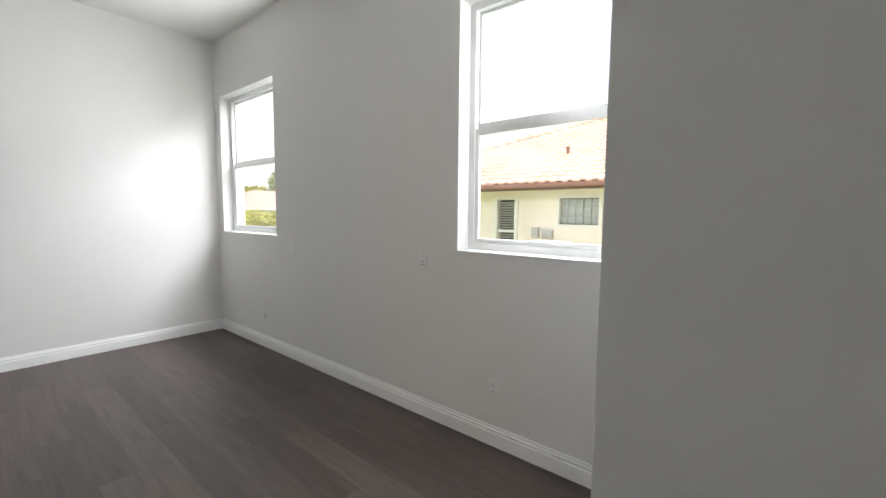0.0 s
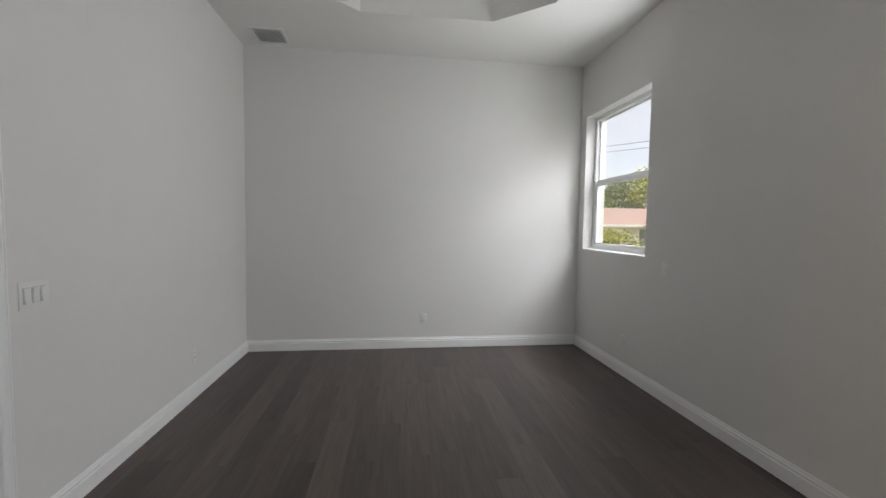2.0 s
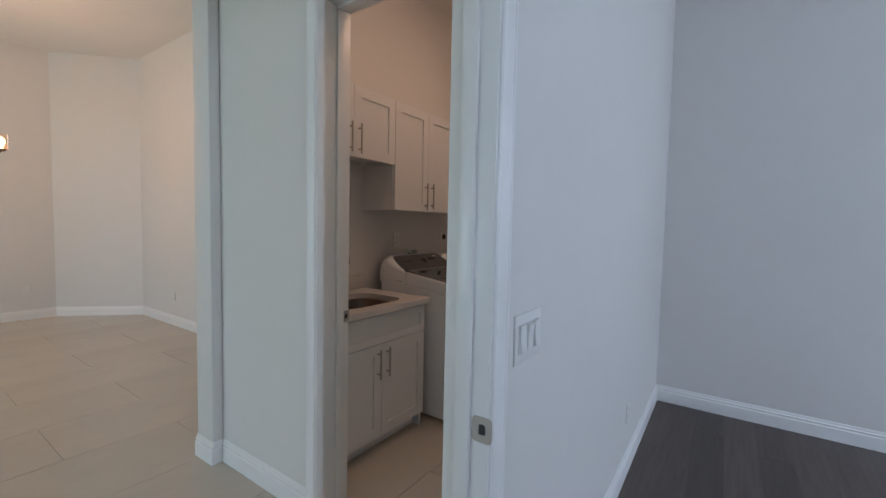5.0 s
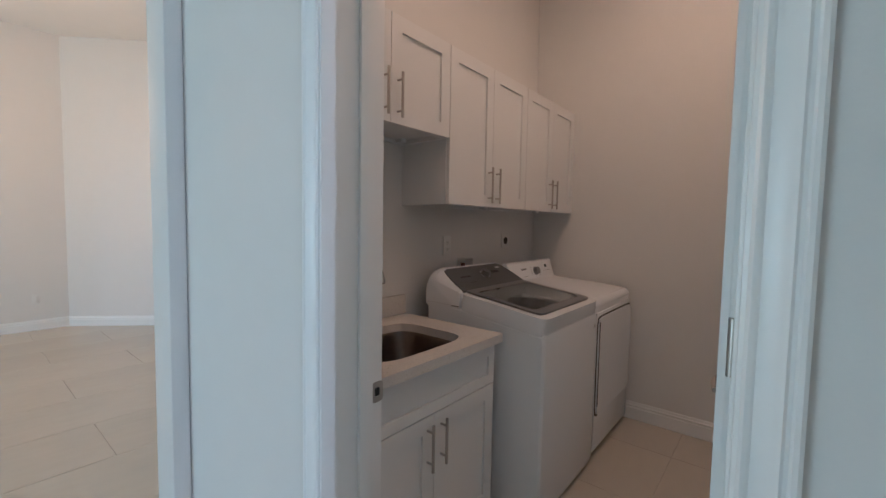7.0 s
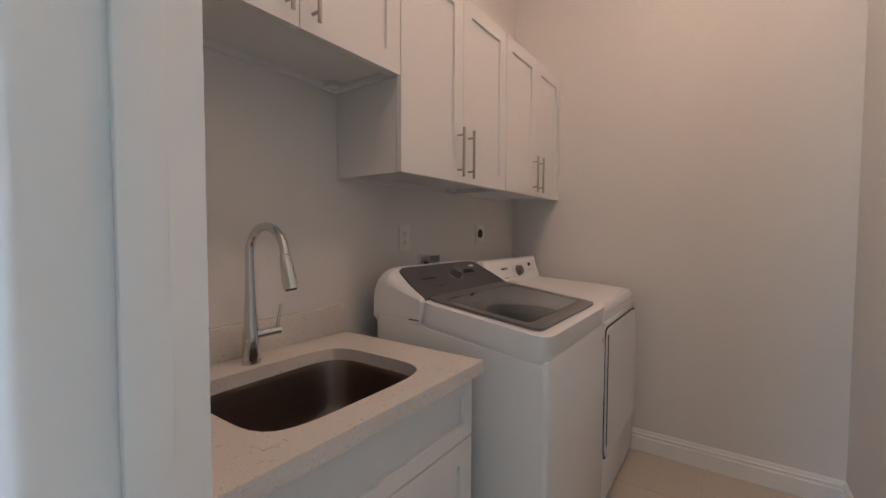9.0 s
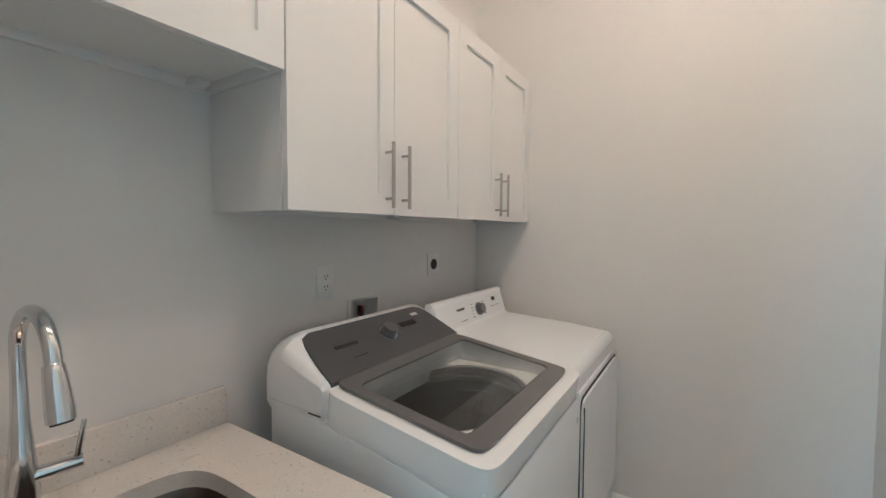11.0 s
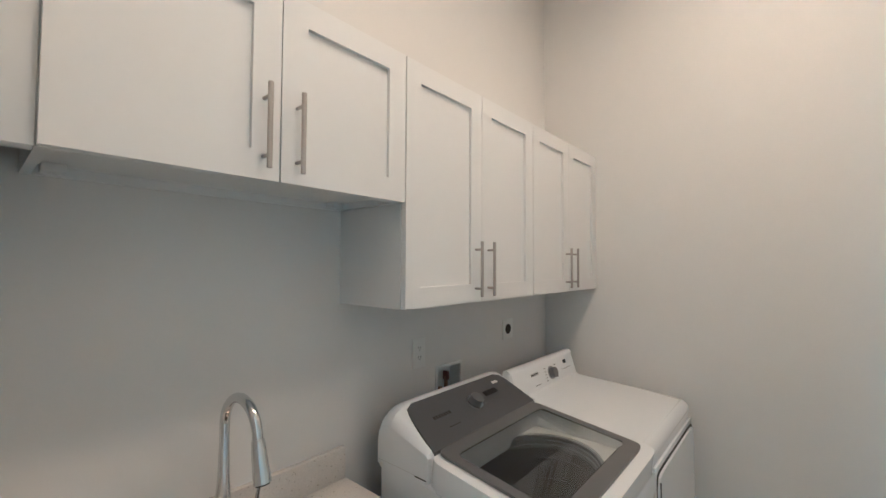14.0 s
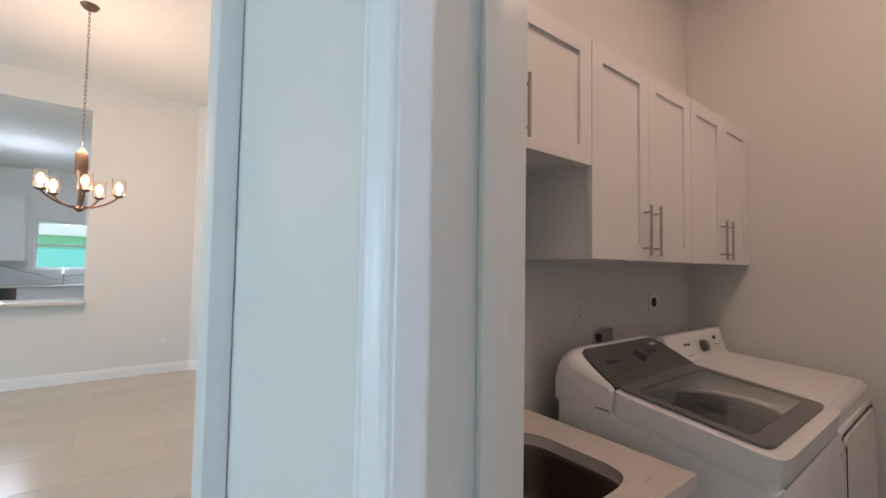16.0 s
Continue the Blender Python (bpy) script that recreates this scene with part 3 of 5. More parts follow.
def wall_cabinet(x0, x1, z0, z1, hz, label):
    """A wall cabinet from x0 (nearer the doorway) to x1, with two doors and bar pulls."""
    lo, hi = min(x0, x1), max(x0, x1)
    c = thing("wall_cabinet", ((lo + hi) / 2, LS, z0), label, "cabinet", "laundry wall cabinets")
    yb = YF - YD - 0.002
    for name, row in (("side_panel", (lo + 0.0005, lo + 0.018, LS, yb, z0, z1)), ("side_panel", (hi - 0.018, hi - 0.0005, LS, yb, z0, z1)), ("bottom_panel", (lo + 0.018, hi - 0.018, LS, yb, z0 + 0.022, z0 + 0.038)), ("top_panel", (lo + 0.018, hi - 0.018, LS, yb, z1 - 0.018, z1)), ("hanging_rail", (lo + 0.018, hi - 0.018, LS, LS + 0.016, z0, z0 + 0.022)), ("back_panel", (lo + 0.018, hi - 0.018, LS, LS + 0.008, z0 + 0.038, z1 - 0.018)), ("front_rail", (lo + 0.018, hi - 0.018, yb - 0.02, yb, z0 + 0.001, z0 + 0.022))):
        part(name, boxes(row), CAB, c)
    mid = (lo + hi) / 2
    for a, b, hx in ((lo + 0.002, mid - 0.0015, mid - 0.041), (mid + 0.0015, hi - 0.002, mid + 0.041)):
        d = shaker(c, "door", a, b, z0 + 0.001, z1 - 0.002, YF)
        bar_pull(d, hx, YF, *hz)
    for sx in (lo + 0.05, hi - 0.05):
        part("hanging_cleat", boxes((sx - 0.02, sx + 0.02, LS + 0.016, LS + 0.06, z0 + 0.004, z0 + 0.0215), r=0.001), CAB, c)
    return c


wall_cabinet(-3.872, -4.683, 1.869, 2.333, (1.892, 2.085), "short white shaker cabinet above the sink")
wall_cabinet(-4.6845, -5.496, 1.539, 2.333, (1.56, 1.765), "white shaker wall cabinet above the washer")
wall_cabinet(-5.4975, -6.283, 1.539, 2.333, (1.56, 1.765), "white shaker wall cabinet above the dryer")
solid("filler_strip", boxes((-3.8718, LX - 0.001, -4.09, YF - 0.018, 1.869, 2.333), r=0.001), CAB, "white filler strip beside the short wall cabinet", "cabinet filler")

# base cabinet
BX0, BX1, BF = -4.675, LX - 0.003, -3.722
base = thing("base_cabinet", ((BX0 + BX1) / 2, LS, 0), "white shaker sink cabinet with two doors", "cabinet")
part("body", boxes((BX0, BX0 + 0.018, LS + 0.002, BF - 0.022, 0.0, 0.875), (BX1 - 0.018, BX1, LS + 0.002, BF - 0.022, 0.0, 0.875), (BX0 + 0.018, BX1 - 0.018, LS + 0.002, BF - 0.022, 0.1, 0.118), (BX0 + 0.018, BX1 - 0.018, LS + 0.002, LS + 0.012, 0.118, 0.875), (BX0 + 0.018, BX1 - 0.018, BF - 0.04, BF - 0.022, 0.66, 0.72), (BX0 + 0.018, BX1 - 0.018, BF - 0.04, BF - 0.022, 0.845, 0.875)), CAB, base)
part("toe_kick", boxes((BX0 + 0.018, BX1 - 0.018, BF - 0.095, BF - 0.08, 0.001, 0.1)), CAB, base)
shaker(base, "drawer_front", BX0 + 0.002, BX1 - 0.002, 0.695, 0.872, BF, 0.045)
mid = (BX0 + BX1) / 2
for a, b, hx in ((BX0 + 0.002, mid - 0.0015, mid - 0.041), (mid + 0.0015, BX1 - 0.002, mid + 0.041)):
    d = shaker(base, "door", a, b, 0.103, 0.69, BF)
    bar_pull(d, hx, BF, 0.48, 0.665)

# worktop with sink cut-out
CX0, CX1, CY0, CY1, CZ = -4.706, LX - 0.002, LS + 0.002, -3.697, 0.924
SX, SY, SA, SB = -4.285, -3.998, 0.264, 0.211
top = thing("worktop", ((CX0 + CX1) / 2, LS, CZ - 0.04), "speckled light quartz worktop with a low backsplash", "worktop")
bm = bmesh.new()
ring(bm, (SX, SY, CZ - 0.04), (1, 0, 0), (0, 1, 0), (0.285, 0.236, 60), (SA, SB, 5), (0, 0, 0.04), 64)
box(bm, CX0, SX - 0.285, CY0, CY1, CZ - 0.04, CZ), box(bm, SX + 0.285, CX1, CY0, CY1, CZ - 0.04, CZ)
box(bm, SX - 0.285, SX + 0.285, CY0, SY - 0.236, CZ - 0.04, CZ), box(bm, SX - 0.285, SX + 0.285, SY + 0.236, CY1, CZ - 0.04, CZ)
bmesh.ops.remove_doubles(bm, verts=bm.verts, dist=0.0005)
part("slab", bm, QUARTZ, top)
part("backsplash", boxes((CX0 + 0.002, CX1, LS + 0.001, LS + 0.021, CZ + 0.0005, CZ + 0.108), r=0.0015), QUARTZ, top)

sink = thing("undermount_sink", (SX, SY, 0.68), "brushed stainless steel undermount sink", "sink")
bm = bmesh.new()
n = 64


def bowl(a, b, p, z):
    out2 = []
    for k in range(n):
        t = k * math.tau / n
        r = (abs(math.cos(t) / a) ** p + abs(math.sin(t) / b) ** p) ** (-1 / p)
        out2.append(bm.verts.new((SX + r * math.cos(t), SY + r * math.sin(t), z)))
    return out2


loops = [bowl(SA + 0.014, SB + 0.014, 5, CZ - 0.0405), bowl(SA + 0.004, SB + 0.004, 5, CZ - 0.0405), bowl(SA - 0.002, SB - 0.002, 5, CZ - 0.06), bowl(SA - 0.01, SB - 0.01, 5, 0.74), bowl(SA - 0.03, SB - 0.03, 4.5, 0.70), bowl(SA - 0.08, SB - 0.07, 4, 0.688), bowl(0.05, 0.05, 2, 0.684)]
for a, b in zip(loops, loops[1:]):
    for k in range(n):
        bm.faces.new((a[k], a[(k + 1) % n], b[(k + 1) % n], b[k]))
part("bowl", bm, STEEL, sink)
bm = bmesh.new()
cyl(bm, (SX, SY, 0.676), (SX, SY, 0.687), 0.052, 0.048, 28)
dr = part("drain", bm, CHROME, sink)
bm = bmesh.new()
cyl(bm, (SX, SY, 0.687), (SX, SY, 0.69), 0.03, 0.028, 20)
part("strainer", bm, SLOT, dr)

FX, FY = -4.262, -4.262
fau = thing("faucet", (FX, FY, CZ), "polished chrome pull-down gooseneck faucet behind the sink", "faucet")
bm = bmesh.new()
cyl(bm, (FX, FY, CZ + 0.0003), (FX, FY, CZ + 0.012), 0.028, 0.027, 28)
part("base_ring", bm, CHROME, fau)
bm = bmesh.new()
pts, rad = [(FX, FY, CZ + 0.012), (FX, FY, CZ + 0.07), (FX, FY, CZ + 0.14), (FX, FY, CZ + 0.2), (FX, FY, CZ + 0.28), (FX, FY, CZ + 0.335)], [0.025, 0.0245, 0.019, 0.0145, 0.0125, 0.0125]
for k in range(1, 15):
    t = math.pi * k / 15 * 1.06
    pts.append((FX - 0.06 * (0.083 - 0.083 * math.cos(t)), FY + 0.998 * (0.083 - 0.083 * math.cos(t)), CZ + 0.335 + 0.083 * math.sin(t)))
    rad.append(0.0125)
tube(bm, pts, rad, 18)
part("spout", bm, CHROME, fau)
bm = bmesh.new()
e = Vector(pts[-1])
dn = Vector((-0.02, 0.26, -1)).normalized()
tube(bm, [e + dn * s for s in (0, 0.004, 0.02, 0.024, 0.08, 0.098)], [0.0125, 0.0155, 0.0165, 0.017, 0.0205, 0.02], 18)
hd = part("spray_head", bm, CHROME, fau)
bm = bmesh.new()
tube(bm, [e + dn * 0.098, e + dn * 0.102], [0.0165, 0.016], 16)
part("nozzle", bm, SLOT, hd)
bm = bmesh.new()
cyl(bm, (FX, FY, CZ + 0.085), (FX - 0.085, FY + 0.024, CZ + 0.092), 0.0155, 0.0145, 18)
lv = part("handle_hub", bm, CHROME, fau)
bm = bmesh.new()
tube(bm, [(FX - 0.075, FY + 0.022, CZ + 0.096), (FX - 0.08, FY + 0.024, CZ + 0.13), (FX - 0.088, FY + 0.026, CZ + 0.175)], [0.006, 0.0055, 0.0045], 12)
part("lever", bm, CHROME, lv)

# ---- washer and dryer ----
WX0, WX1 = -4.770, -5.487


def shell(bm, x0, x1, profile, r):
    """A side profile (y, z) drawn out along x, its side edges rounded."""
    lo, hi = min(x0, x1), max(x0, x1)
    prism(bm, profile, (lo, 0, 0), (0, 1, 0), (0, 0, 1), (1, 0, 0), hi - lo)
    bmesh.ops.recalc_face_normals(bm, faces=bm.faces)
    ends = [e for e in bm.edges if len(e.link_faces) == 2 and e.calc_length() > 0.015 and any(len(f.verts) > 4 for f in e.link_faces)]
    bmesh.ops.bevel(bm, geom=ends, offset=r, segments=3, profile=0.6, affect="EDGES")


def arc(cy_, cz_, r, a0, a1, k=6):
    return [(cy_ + r * math.cos(radians(a0 + (a1 - a0) * i / k)), cz_ + r * math.sin(radians(a0 + (a1 - a0) * i / k))) for i in range(k + 1)]


washer = thing("washing_machine", ((WX0 + WX1) / 2, -3.9, 0), "white top-load washer with a grey console and glass lid", "washing machine")
bm = bmesh.new()
shell(bm, WX0 - 0.001, WX1 + 0.001, [(-4.24, 0.02), (-3.528, 0.02), (-3.518, 0.06), (-3.5135, 0.89), (-3.522, 0.925), (-4.24, 1.02)], 0.03)
for f in [f for f in bm.faces if f.normal.z > 0.9 and f.calc_area() > 0.2]:
    bm.faces.remove(f)
part("cabinet_body", bm, ENAMEL, washer)
for x in (WX0 - 0.06, WX1 + 0.06):
    for y in (-4.19, -3.56):
        bm = bmesh.new()
        cyl(bm, (x, y, 0.0), (x, y, 0.022), 0.022, 0.018, 14)
        part("foot", bm, SLOT, washer)
# top cover: rim round the lid, sloping to the front
W_A, W_B = Vector(((WX0 + WX1) / 2, -4.006, 1.074)), Vector(((WX0 + WX1) / 2, -3.512, 1.008))
vdir = (W_B - W_A).normalized()
wmid = (W_A + W_B) / 2
ndir = Vector((1, 0, 0)).cross(vdir).normalized()
hw, hl = abs(WX0 - WX1) / 2, (W_B - W_A).length / 2
bm = bmesh.new()
ring(bm, wmid - ndir * 0.004, (1, 0, 0), vdir, (hw, hl, 14), (hw - 0.06, hl - 0.045, 26), -ndir * 0.072, 240)
sharp = [e for e in bm.edges if len(e.link_faces) == 2 and e.calc_face_angle(0) > 1.2]
bmesh.ops.recalc_face_normals(bm, faces=bm.faces)
bmesh.ops.bevel(bm, geom=sharp, offset=0.022, segments=4, profile=0.55, affect="EDGES")
part("top_cover", bm, ENAMEL, washer)
bm = bmesh.new()
ring(bm, wmid - ndir * 0.055, (1, 0, 0), vdir, (hw - 0.006, hl - 0.006, 30), (hw - 0.02, hl - 0.02, 30), Vector((0, 0, -0.07)), 48)
part("cover_skirt", bm, ENAMEL, washer)
# back housing with the console
bm = bmesh.new()
prof = [(-4.243, 0.985), (-4.008, 0.985), (-4.004, 1.066), (-4.012, 1.082), (-4.178, 1.178)] + arc(-4.197, 1.148, 0.035, 58, 150, 5) + [(-4.238, 1.12), (-4.243, 1.05)]
sections = [(o * sg, k) for o, k, sg in ((hw, 0.50, -1), (hw - 0.008, 0.68, -1), (hw - 0.025, 0.84, -1), (hw - 0.05, 0.95, -1), (hw - 0.09, 1, -1), (hw - 0.09, 1, 1), (hw - 0.05, 0.95, 1), (hw - 0.025, 0.84, 1), (hw - 0.008, 0.68, 1), (hw, 0.50, 1))]
loops = [[bm.verts.new((wmid.x + o, y, z if z < 1.067 else 1.066 + (z - 1.066) * k)) for y, z in prof] for o, k in sections]
for a, b in zip(loops, loops[1:]):
    for k in range(len(prof)):
        bm.faces.new((a[k], a[(k + 1) % len(prof)], b[(k + 1) % len(prof)], b[k]))
bm.faces.new(loops[0]), bm.faces.new(loops[-1])
part("back_housing", bm, ENAMEL, washer)
cdir = Vector((0, -0.136, 0.076)).normalized()
cn = Vector((0, cdir.z, -cdir.y)).normalized()
c0 = Vector(((WX0 + WX1) / 2, -4.012, 1.082))
bm = bmesh.new()
cpro = [(-0.330, -0.008), (0.330, -0.008), (0.322, 0.06), (0.308, 0.14), (0.294, 0.175), (0.262, 0.191), (-0.262, 0.191), (-0.294, 0.175), (-0.308, 0.14), (-0.322, 0.06)]
prism(bm, cpro, c0 - cn * 0.004, (1, 0, 0), cdir, cn, 0.0075)
con = part("console_panel", bm, GREY, washer, "dark grey control panel")
part("console_lip", boxes((c0.x - 0.328, c0.x + 0.328, -4.0075, -3.999, 1.05, 1.0805), r=0.001), GREY, con)


def on_console(x, s, d=0.0036):
    return Vector((x, c0.y, c0.z)) + cdir * s + cn * d


def bars(owner, rows, material, put, nrm, upv):
    """Small printed bars: x, along, width, height."""
    bm = bmesh.new()
    for x, s, w, h in rows:
        prism(bm, [(-w / 2, -h / 2), (w / 2, -h / 2), (w / 2, h / 2), (-w / 2, h / 2)], put(x, s), (1, 0, 0), upv, nrm, 0.0006)
    tagged(part("print", bm, material, owner), kind="stuff")


bm = bmesh.new()
cyl(bm, on_console(-5.14, 0.095), on_console(-5.14, 0.095, 0.008), 0.036, 0.035, 32)
part("dial_ring", bm, SILVER, con)
bm = bmesh.new()
cyl(bm, on_console(-5.14, 0.095, 0.008), on_console(-5.14, 0.095, 0.034), 0.029, 0.026, 32)
part("dial", bm, LIDGREY, con)
bm = bmesh.new()
prism(bm, [(-0.045, -0.012), (0.045, -0.012), (0.045, 0.012), (-0.045, 0.012)], on_console(-5.272, 0.113), (1, 0, 0), cdir, cn, 0.001)
part("display", bm, OVEN, con)
bm = bmesh.new()
prism(bm, [(-0.02, -0.007), (0.02, -0.007), (0.02, 0.007), (-0.02, 0.007)], on_console(-5.352, 0.15), (1, 0, 0), cdir, cn, 0.001)
part("sticker", bm, PLASTIC, con, "white label sticker")
logo = [(-4.905 - 0.014 * k, 0.10, 0.010, 0.014) for k in range(7)]
bars(con, logo + [(-4.94 - 0.016 * k, 0.045, 0.012, 0.004) for k in range(4)], INK, on_console, cn, cdir)
bars(con, [(-5.14 + sx * 0.055, 0.075 + 0.013 * k, 0.012, 0.0022) for sx in (-1,) for k in range(4)], TUB, on_console, cn, cdir)
# lid
bm = bmesh.new()
ring(bm, W_A + vdir * 0.2295 - ndir * 0.002, (1, 0, 0), vdir, (0.320, 0.2275, 18), (0.284, 0.172, 22), ndir * 0.009, 160)
lid_ob = part("lid_frame", bm, LIDGREY, washer, "grey lid frame")
bm = bmesh.new()
ring(bm, W_A + vdir * 0.229 + ndir * 0.003, (1, 0, 0), vdir, (0.2865, 0.1705, 22), (0.002, 0.002, 2), ndir * 0.004, 56)
gl = part("lid_glass", bm, LIDGLASS, lid_ob, "clear glass lid pane")
gl.visible_shadow = False
bm = bmesh.new()
prism(bm, [(-hw + 0.04, -0.003), (hw - 0.04, -0.003), (hw - 0.04, 0.002), (-hw + 0.04, 0.002)], W_A - vdir * 0.002 + ndir * -0.002, (1, 0, 0), vdir, ndir, 0.0085)
part("hinge_gap", bm, SLOT, washer)
part("cover_seam", boxes((WX0 - 0.002, WX0 + 0.0004, -4.24, -4.06, 0.9995, 1.0005)), LOUVRE, washer)
# tub
tc = Vector(((WX0 + WX1) / 2, -3.815, 0.985))
bm = bmesh.new()
ring(bm, tc, (1, 0, 0), (0, 1, 0), (hw - 0.06, 0.235, 24), (0.272, 0.218, 2), (0, 0, -0.012), 56)
part("tub_cover", bm, PLASTIC, washer)
bm = bmesh.new()
for z0_, ra, rb in ((0.98, 0.279, 0.225), (0.965, 0.275, 0.221), (0.95, 0.271, 0.217)):
    ring(bm, (tc.x, tc.y, z0_), (1, 0, 0), (0, 1, 0), (ra, rb, 2), (ra - 0.02, rb - 0.02, 2), (0, 0, -0.012), 56)
part("tub_ring", bm, TUB, washer)
bm = bmesh.new()
prev = None
for z_, s in ((0.955, 1.0), (0.90, 0.99), (0.895, 0.975), (0.82, 0.97), (0.815, 0.955), (0.74, 0.95), (0.735, 0.935), (0.62, 0.93), (0.56, 0.88), (0.55, 0.1)):
    loop = [bm.verts.new((tc.x + 0.262 * s * math.cos(k * math.tau / 56), tc.y + 0.208 * s * math.sin(k * math.tau / 56), z_)) for k in range(56)]
    if prev:
        for k in range(56):
            bm.faces.new((prev[k], prev[(k + 1) % 56], loop[(k + 1) % 56], loop[k]))
    prev = loop
part("drum", bm, DRUM, washer, "grey perforated drum")
bm = bmesh.new()
cyl(bm, (tc.x, tc.y, 0.552), (tc.x, tc.y, 0.585), 0.15, 0.11, 32)
for k in range(6):
    t = k * math.tau / 6
    tube(bm, [(tc.x + 0.03 * math.cos(t), tc.y + 0.03 * math.sin(t), 0.60), (tc.x + 0.13 * math.cos(t), tc.y + 0.13 * math.sin(t), 0.585)], [0.014, 0.008], 10)
part("pulsator", bm, TUB, washer)
bm = bmesh.new()
prism(bm, [(0, 0), (0.05, 0), (0.05, 0.004), (0, 0.004)], (WX0 + 0.0005, -4.06, 0.995), (0, 1, 0), (0, 0, 1), (1, 0, 0), 0.0008)
part("side_notch", bm, SLOT, washer)
bm = bmesh.new()
prism(bm, [(-0.009, -0.009), (0.009, -0.009), (0.009, 0.009), (-0.009, 0.009)], (-5.43, -3.5145, 0.86), (1, 0, 0), (0, 0, 1), (0, 1, 0), 0.003)
part("badge", bm, LOUVRE, washer)
bm = bmesh.new()
cyl(bm, (-4.80, -4.222, 0.985), (-4.768, -4.222, 0.985), 0.009, n=14)
part("hose_elbow", bm, PLASTIC, washer)

# dryer
DX0, DX1 = -5.516, -6.218
dryer = thing("clothes_dryer", ((DX0 + DX1) / 2, -3.9, 0), "white front-load dryer with a raised white control panel", "clothes dryer")
bm = bmesh.new()
shell(bm, DX0, DX1, [(-4.24, 0.02), (-3.555, 0.02), (-3.545, 0.06), (-3.54, 0.92)] + arc(-3.585, 0.949, 0.045, -5, 85, 6) + [(-3.75, 1.013), (-4.105, 1.031), (-4.122, 1.042), (-4.158, 1.15)] + arc(-4.185, 1.138, 0.03, 30, 130, 4) + [(-4.234, 1.06), (-4.24, 1.02)], 0.024)
part("cabinet_body", bm, ENAMEL, dryer)
for x in (DX0 - 0.06, DX1 + 0.06):
    for y in (-4.19, -3.62):
        bm = bmesh.new()
        cyl(bm, (x, y, 0.0), (x, y, 0.022), 0.022, 0.018, 14)
        part("foot", bm, SLOT, dryer)
bm = bmesh.new()
box(bm, DX0 - 0.004, DX1 + 0.004, -3.541, -3.529, 0.05, 0.915, 0.005)
part("front_panel", bm, ENAMEL, dryer)
bm = bmesh.new()
ring(bm, (-5.866, -3.529, 0.58), (1, 0, 0), (0, 0, 1), (0.346, 0.315, 18), (0.336, 0.305, 18), (0, 0.003, 0), 48)
part("door_seam", bm, SLOT, dryer)
bm = bmesh.new()
ring(bm, (-5.866, -3.529, 0.58), (1, 0, 0), (0, 0, 1), (0.335, 0.304, 18), (0.004, 0.004, 2), (0, 0.012, 0), 48)
dd = part("dryer_door", bm, ENAMEL, dryer)
# near-black strip on the door edge stands in for the recess's shade
part("recess_shade", boxes((-5.532, -5.538, -3.518, -3.514, 0.34, 0.86)), SLOT, dd)
d0 = Vector(((DX0 + DX1) / 2, -4.122, 1.042))
ddir = Vector((0, -0.036, 0.108)).normalized()
dn_ = Vector((0, ddir.z, -ddir.y)).normalized()


def on_dryer(x, s, d=0.0004):
    return Vector((x, d0.y, d0.z)) + ddir * s + dn_ * d


bm = bmesh.new()
cyl(bm, on_dryer(-5.905, 0.052), on_dryer(-5.905, 0.052, 0.007), 0.035, 0.034, 32)
part("dial_ring", bm, SILVER, dryer)
bm = bmesh.new()
cyl(bm, on_dryer(-5.905, 0.052, 0.007), on_dryer(-5.905, 0.052, 0.03), 0.029, 0.026, 32)
part("dial", bm, LIDGREY, dryer)
bm = bmesh.new()
prism(bm, [(-0.018, -0.01), (0.018, -0.01), (0.018, 0.01), (-0.018, 0.01)], on_dryer(-6.09, 0.082), (1, 0, 0), ddir, dn_, 0.001)
part("display", bm, OVEN, dryer)
bars(dryer, [(-5.70 - 0.011 * k, 0.075, 0.008, 0.012) for k in range(7)] + [(-5.72 - 0.012 * k, 0.02, 0.009, 0.003) for k in range(5)] + [(-5.905 + sx * 0.06, 0.02 + 0.016 * k, 0.018, 0.003) for sx in (-1, 1) for k in range(5)] + [(-6.05 - 0.022 * k, 0.045, 0.012, 0.003) for k in range(5)], INK, on_dryer, dn_, ddir)
bm = bmesh.new()
prism(bm, [(-0.009, -0.009), (0.009, -0.009), (0.009, 0.009), (-0.009, 0.009)], (-6.185, -3.53, 0.885), (1, 0, 0), (0, 0, 1), (0, 1, 0), 0.003)
part("badge", bm, LOUVRE, dryer)

# ---- laundry wall fittings ----
outlet((-5.092, LS, 1.297), "x", 1, "white duplex outlet on the laundry wall", "duplex", 0.078, 0.128)
o = thing("dryer_outlet", (-5.812, LS, 1.314), "round black dryer outlet in a white plate", "outlet")
part("plate", boxes((-5.865, -5.76, LS, LS + 0.006, 1.262, 1.372), r=0.002), PLASTIC, o)
bm = bmesh.new()
cyl(bm, (-5.812, LS + 0.006, 1.317), (-5.812, LS + 0.009, 1.317), 0.027, n=28)
part("socket", bm, SLOT, o)
bx = thing("washer_valve_box", (-5.30, LS, BOXH[2]), "recessed white valve box with pipes and a red handle", "valve box")
bm = bmesh.new()
bxc = ((BOXH[0] + BOXH[1]) / 2, (BOXH[2] + BOXH[3]) / 2)
ring(bm, (bxc[0], LS + 0.0005, bxc[1]), (1, 0, 0), (0, 0, 1), (0.096, 0.091, 50), (0.083, 0.078, 50), (0, 0.004, 0), 16)
part("frame", bm, PLASTIC, bx)
x0, x1, z0, z1 = BOXH
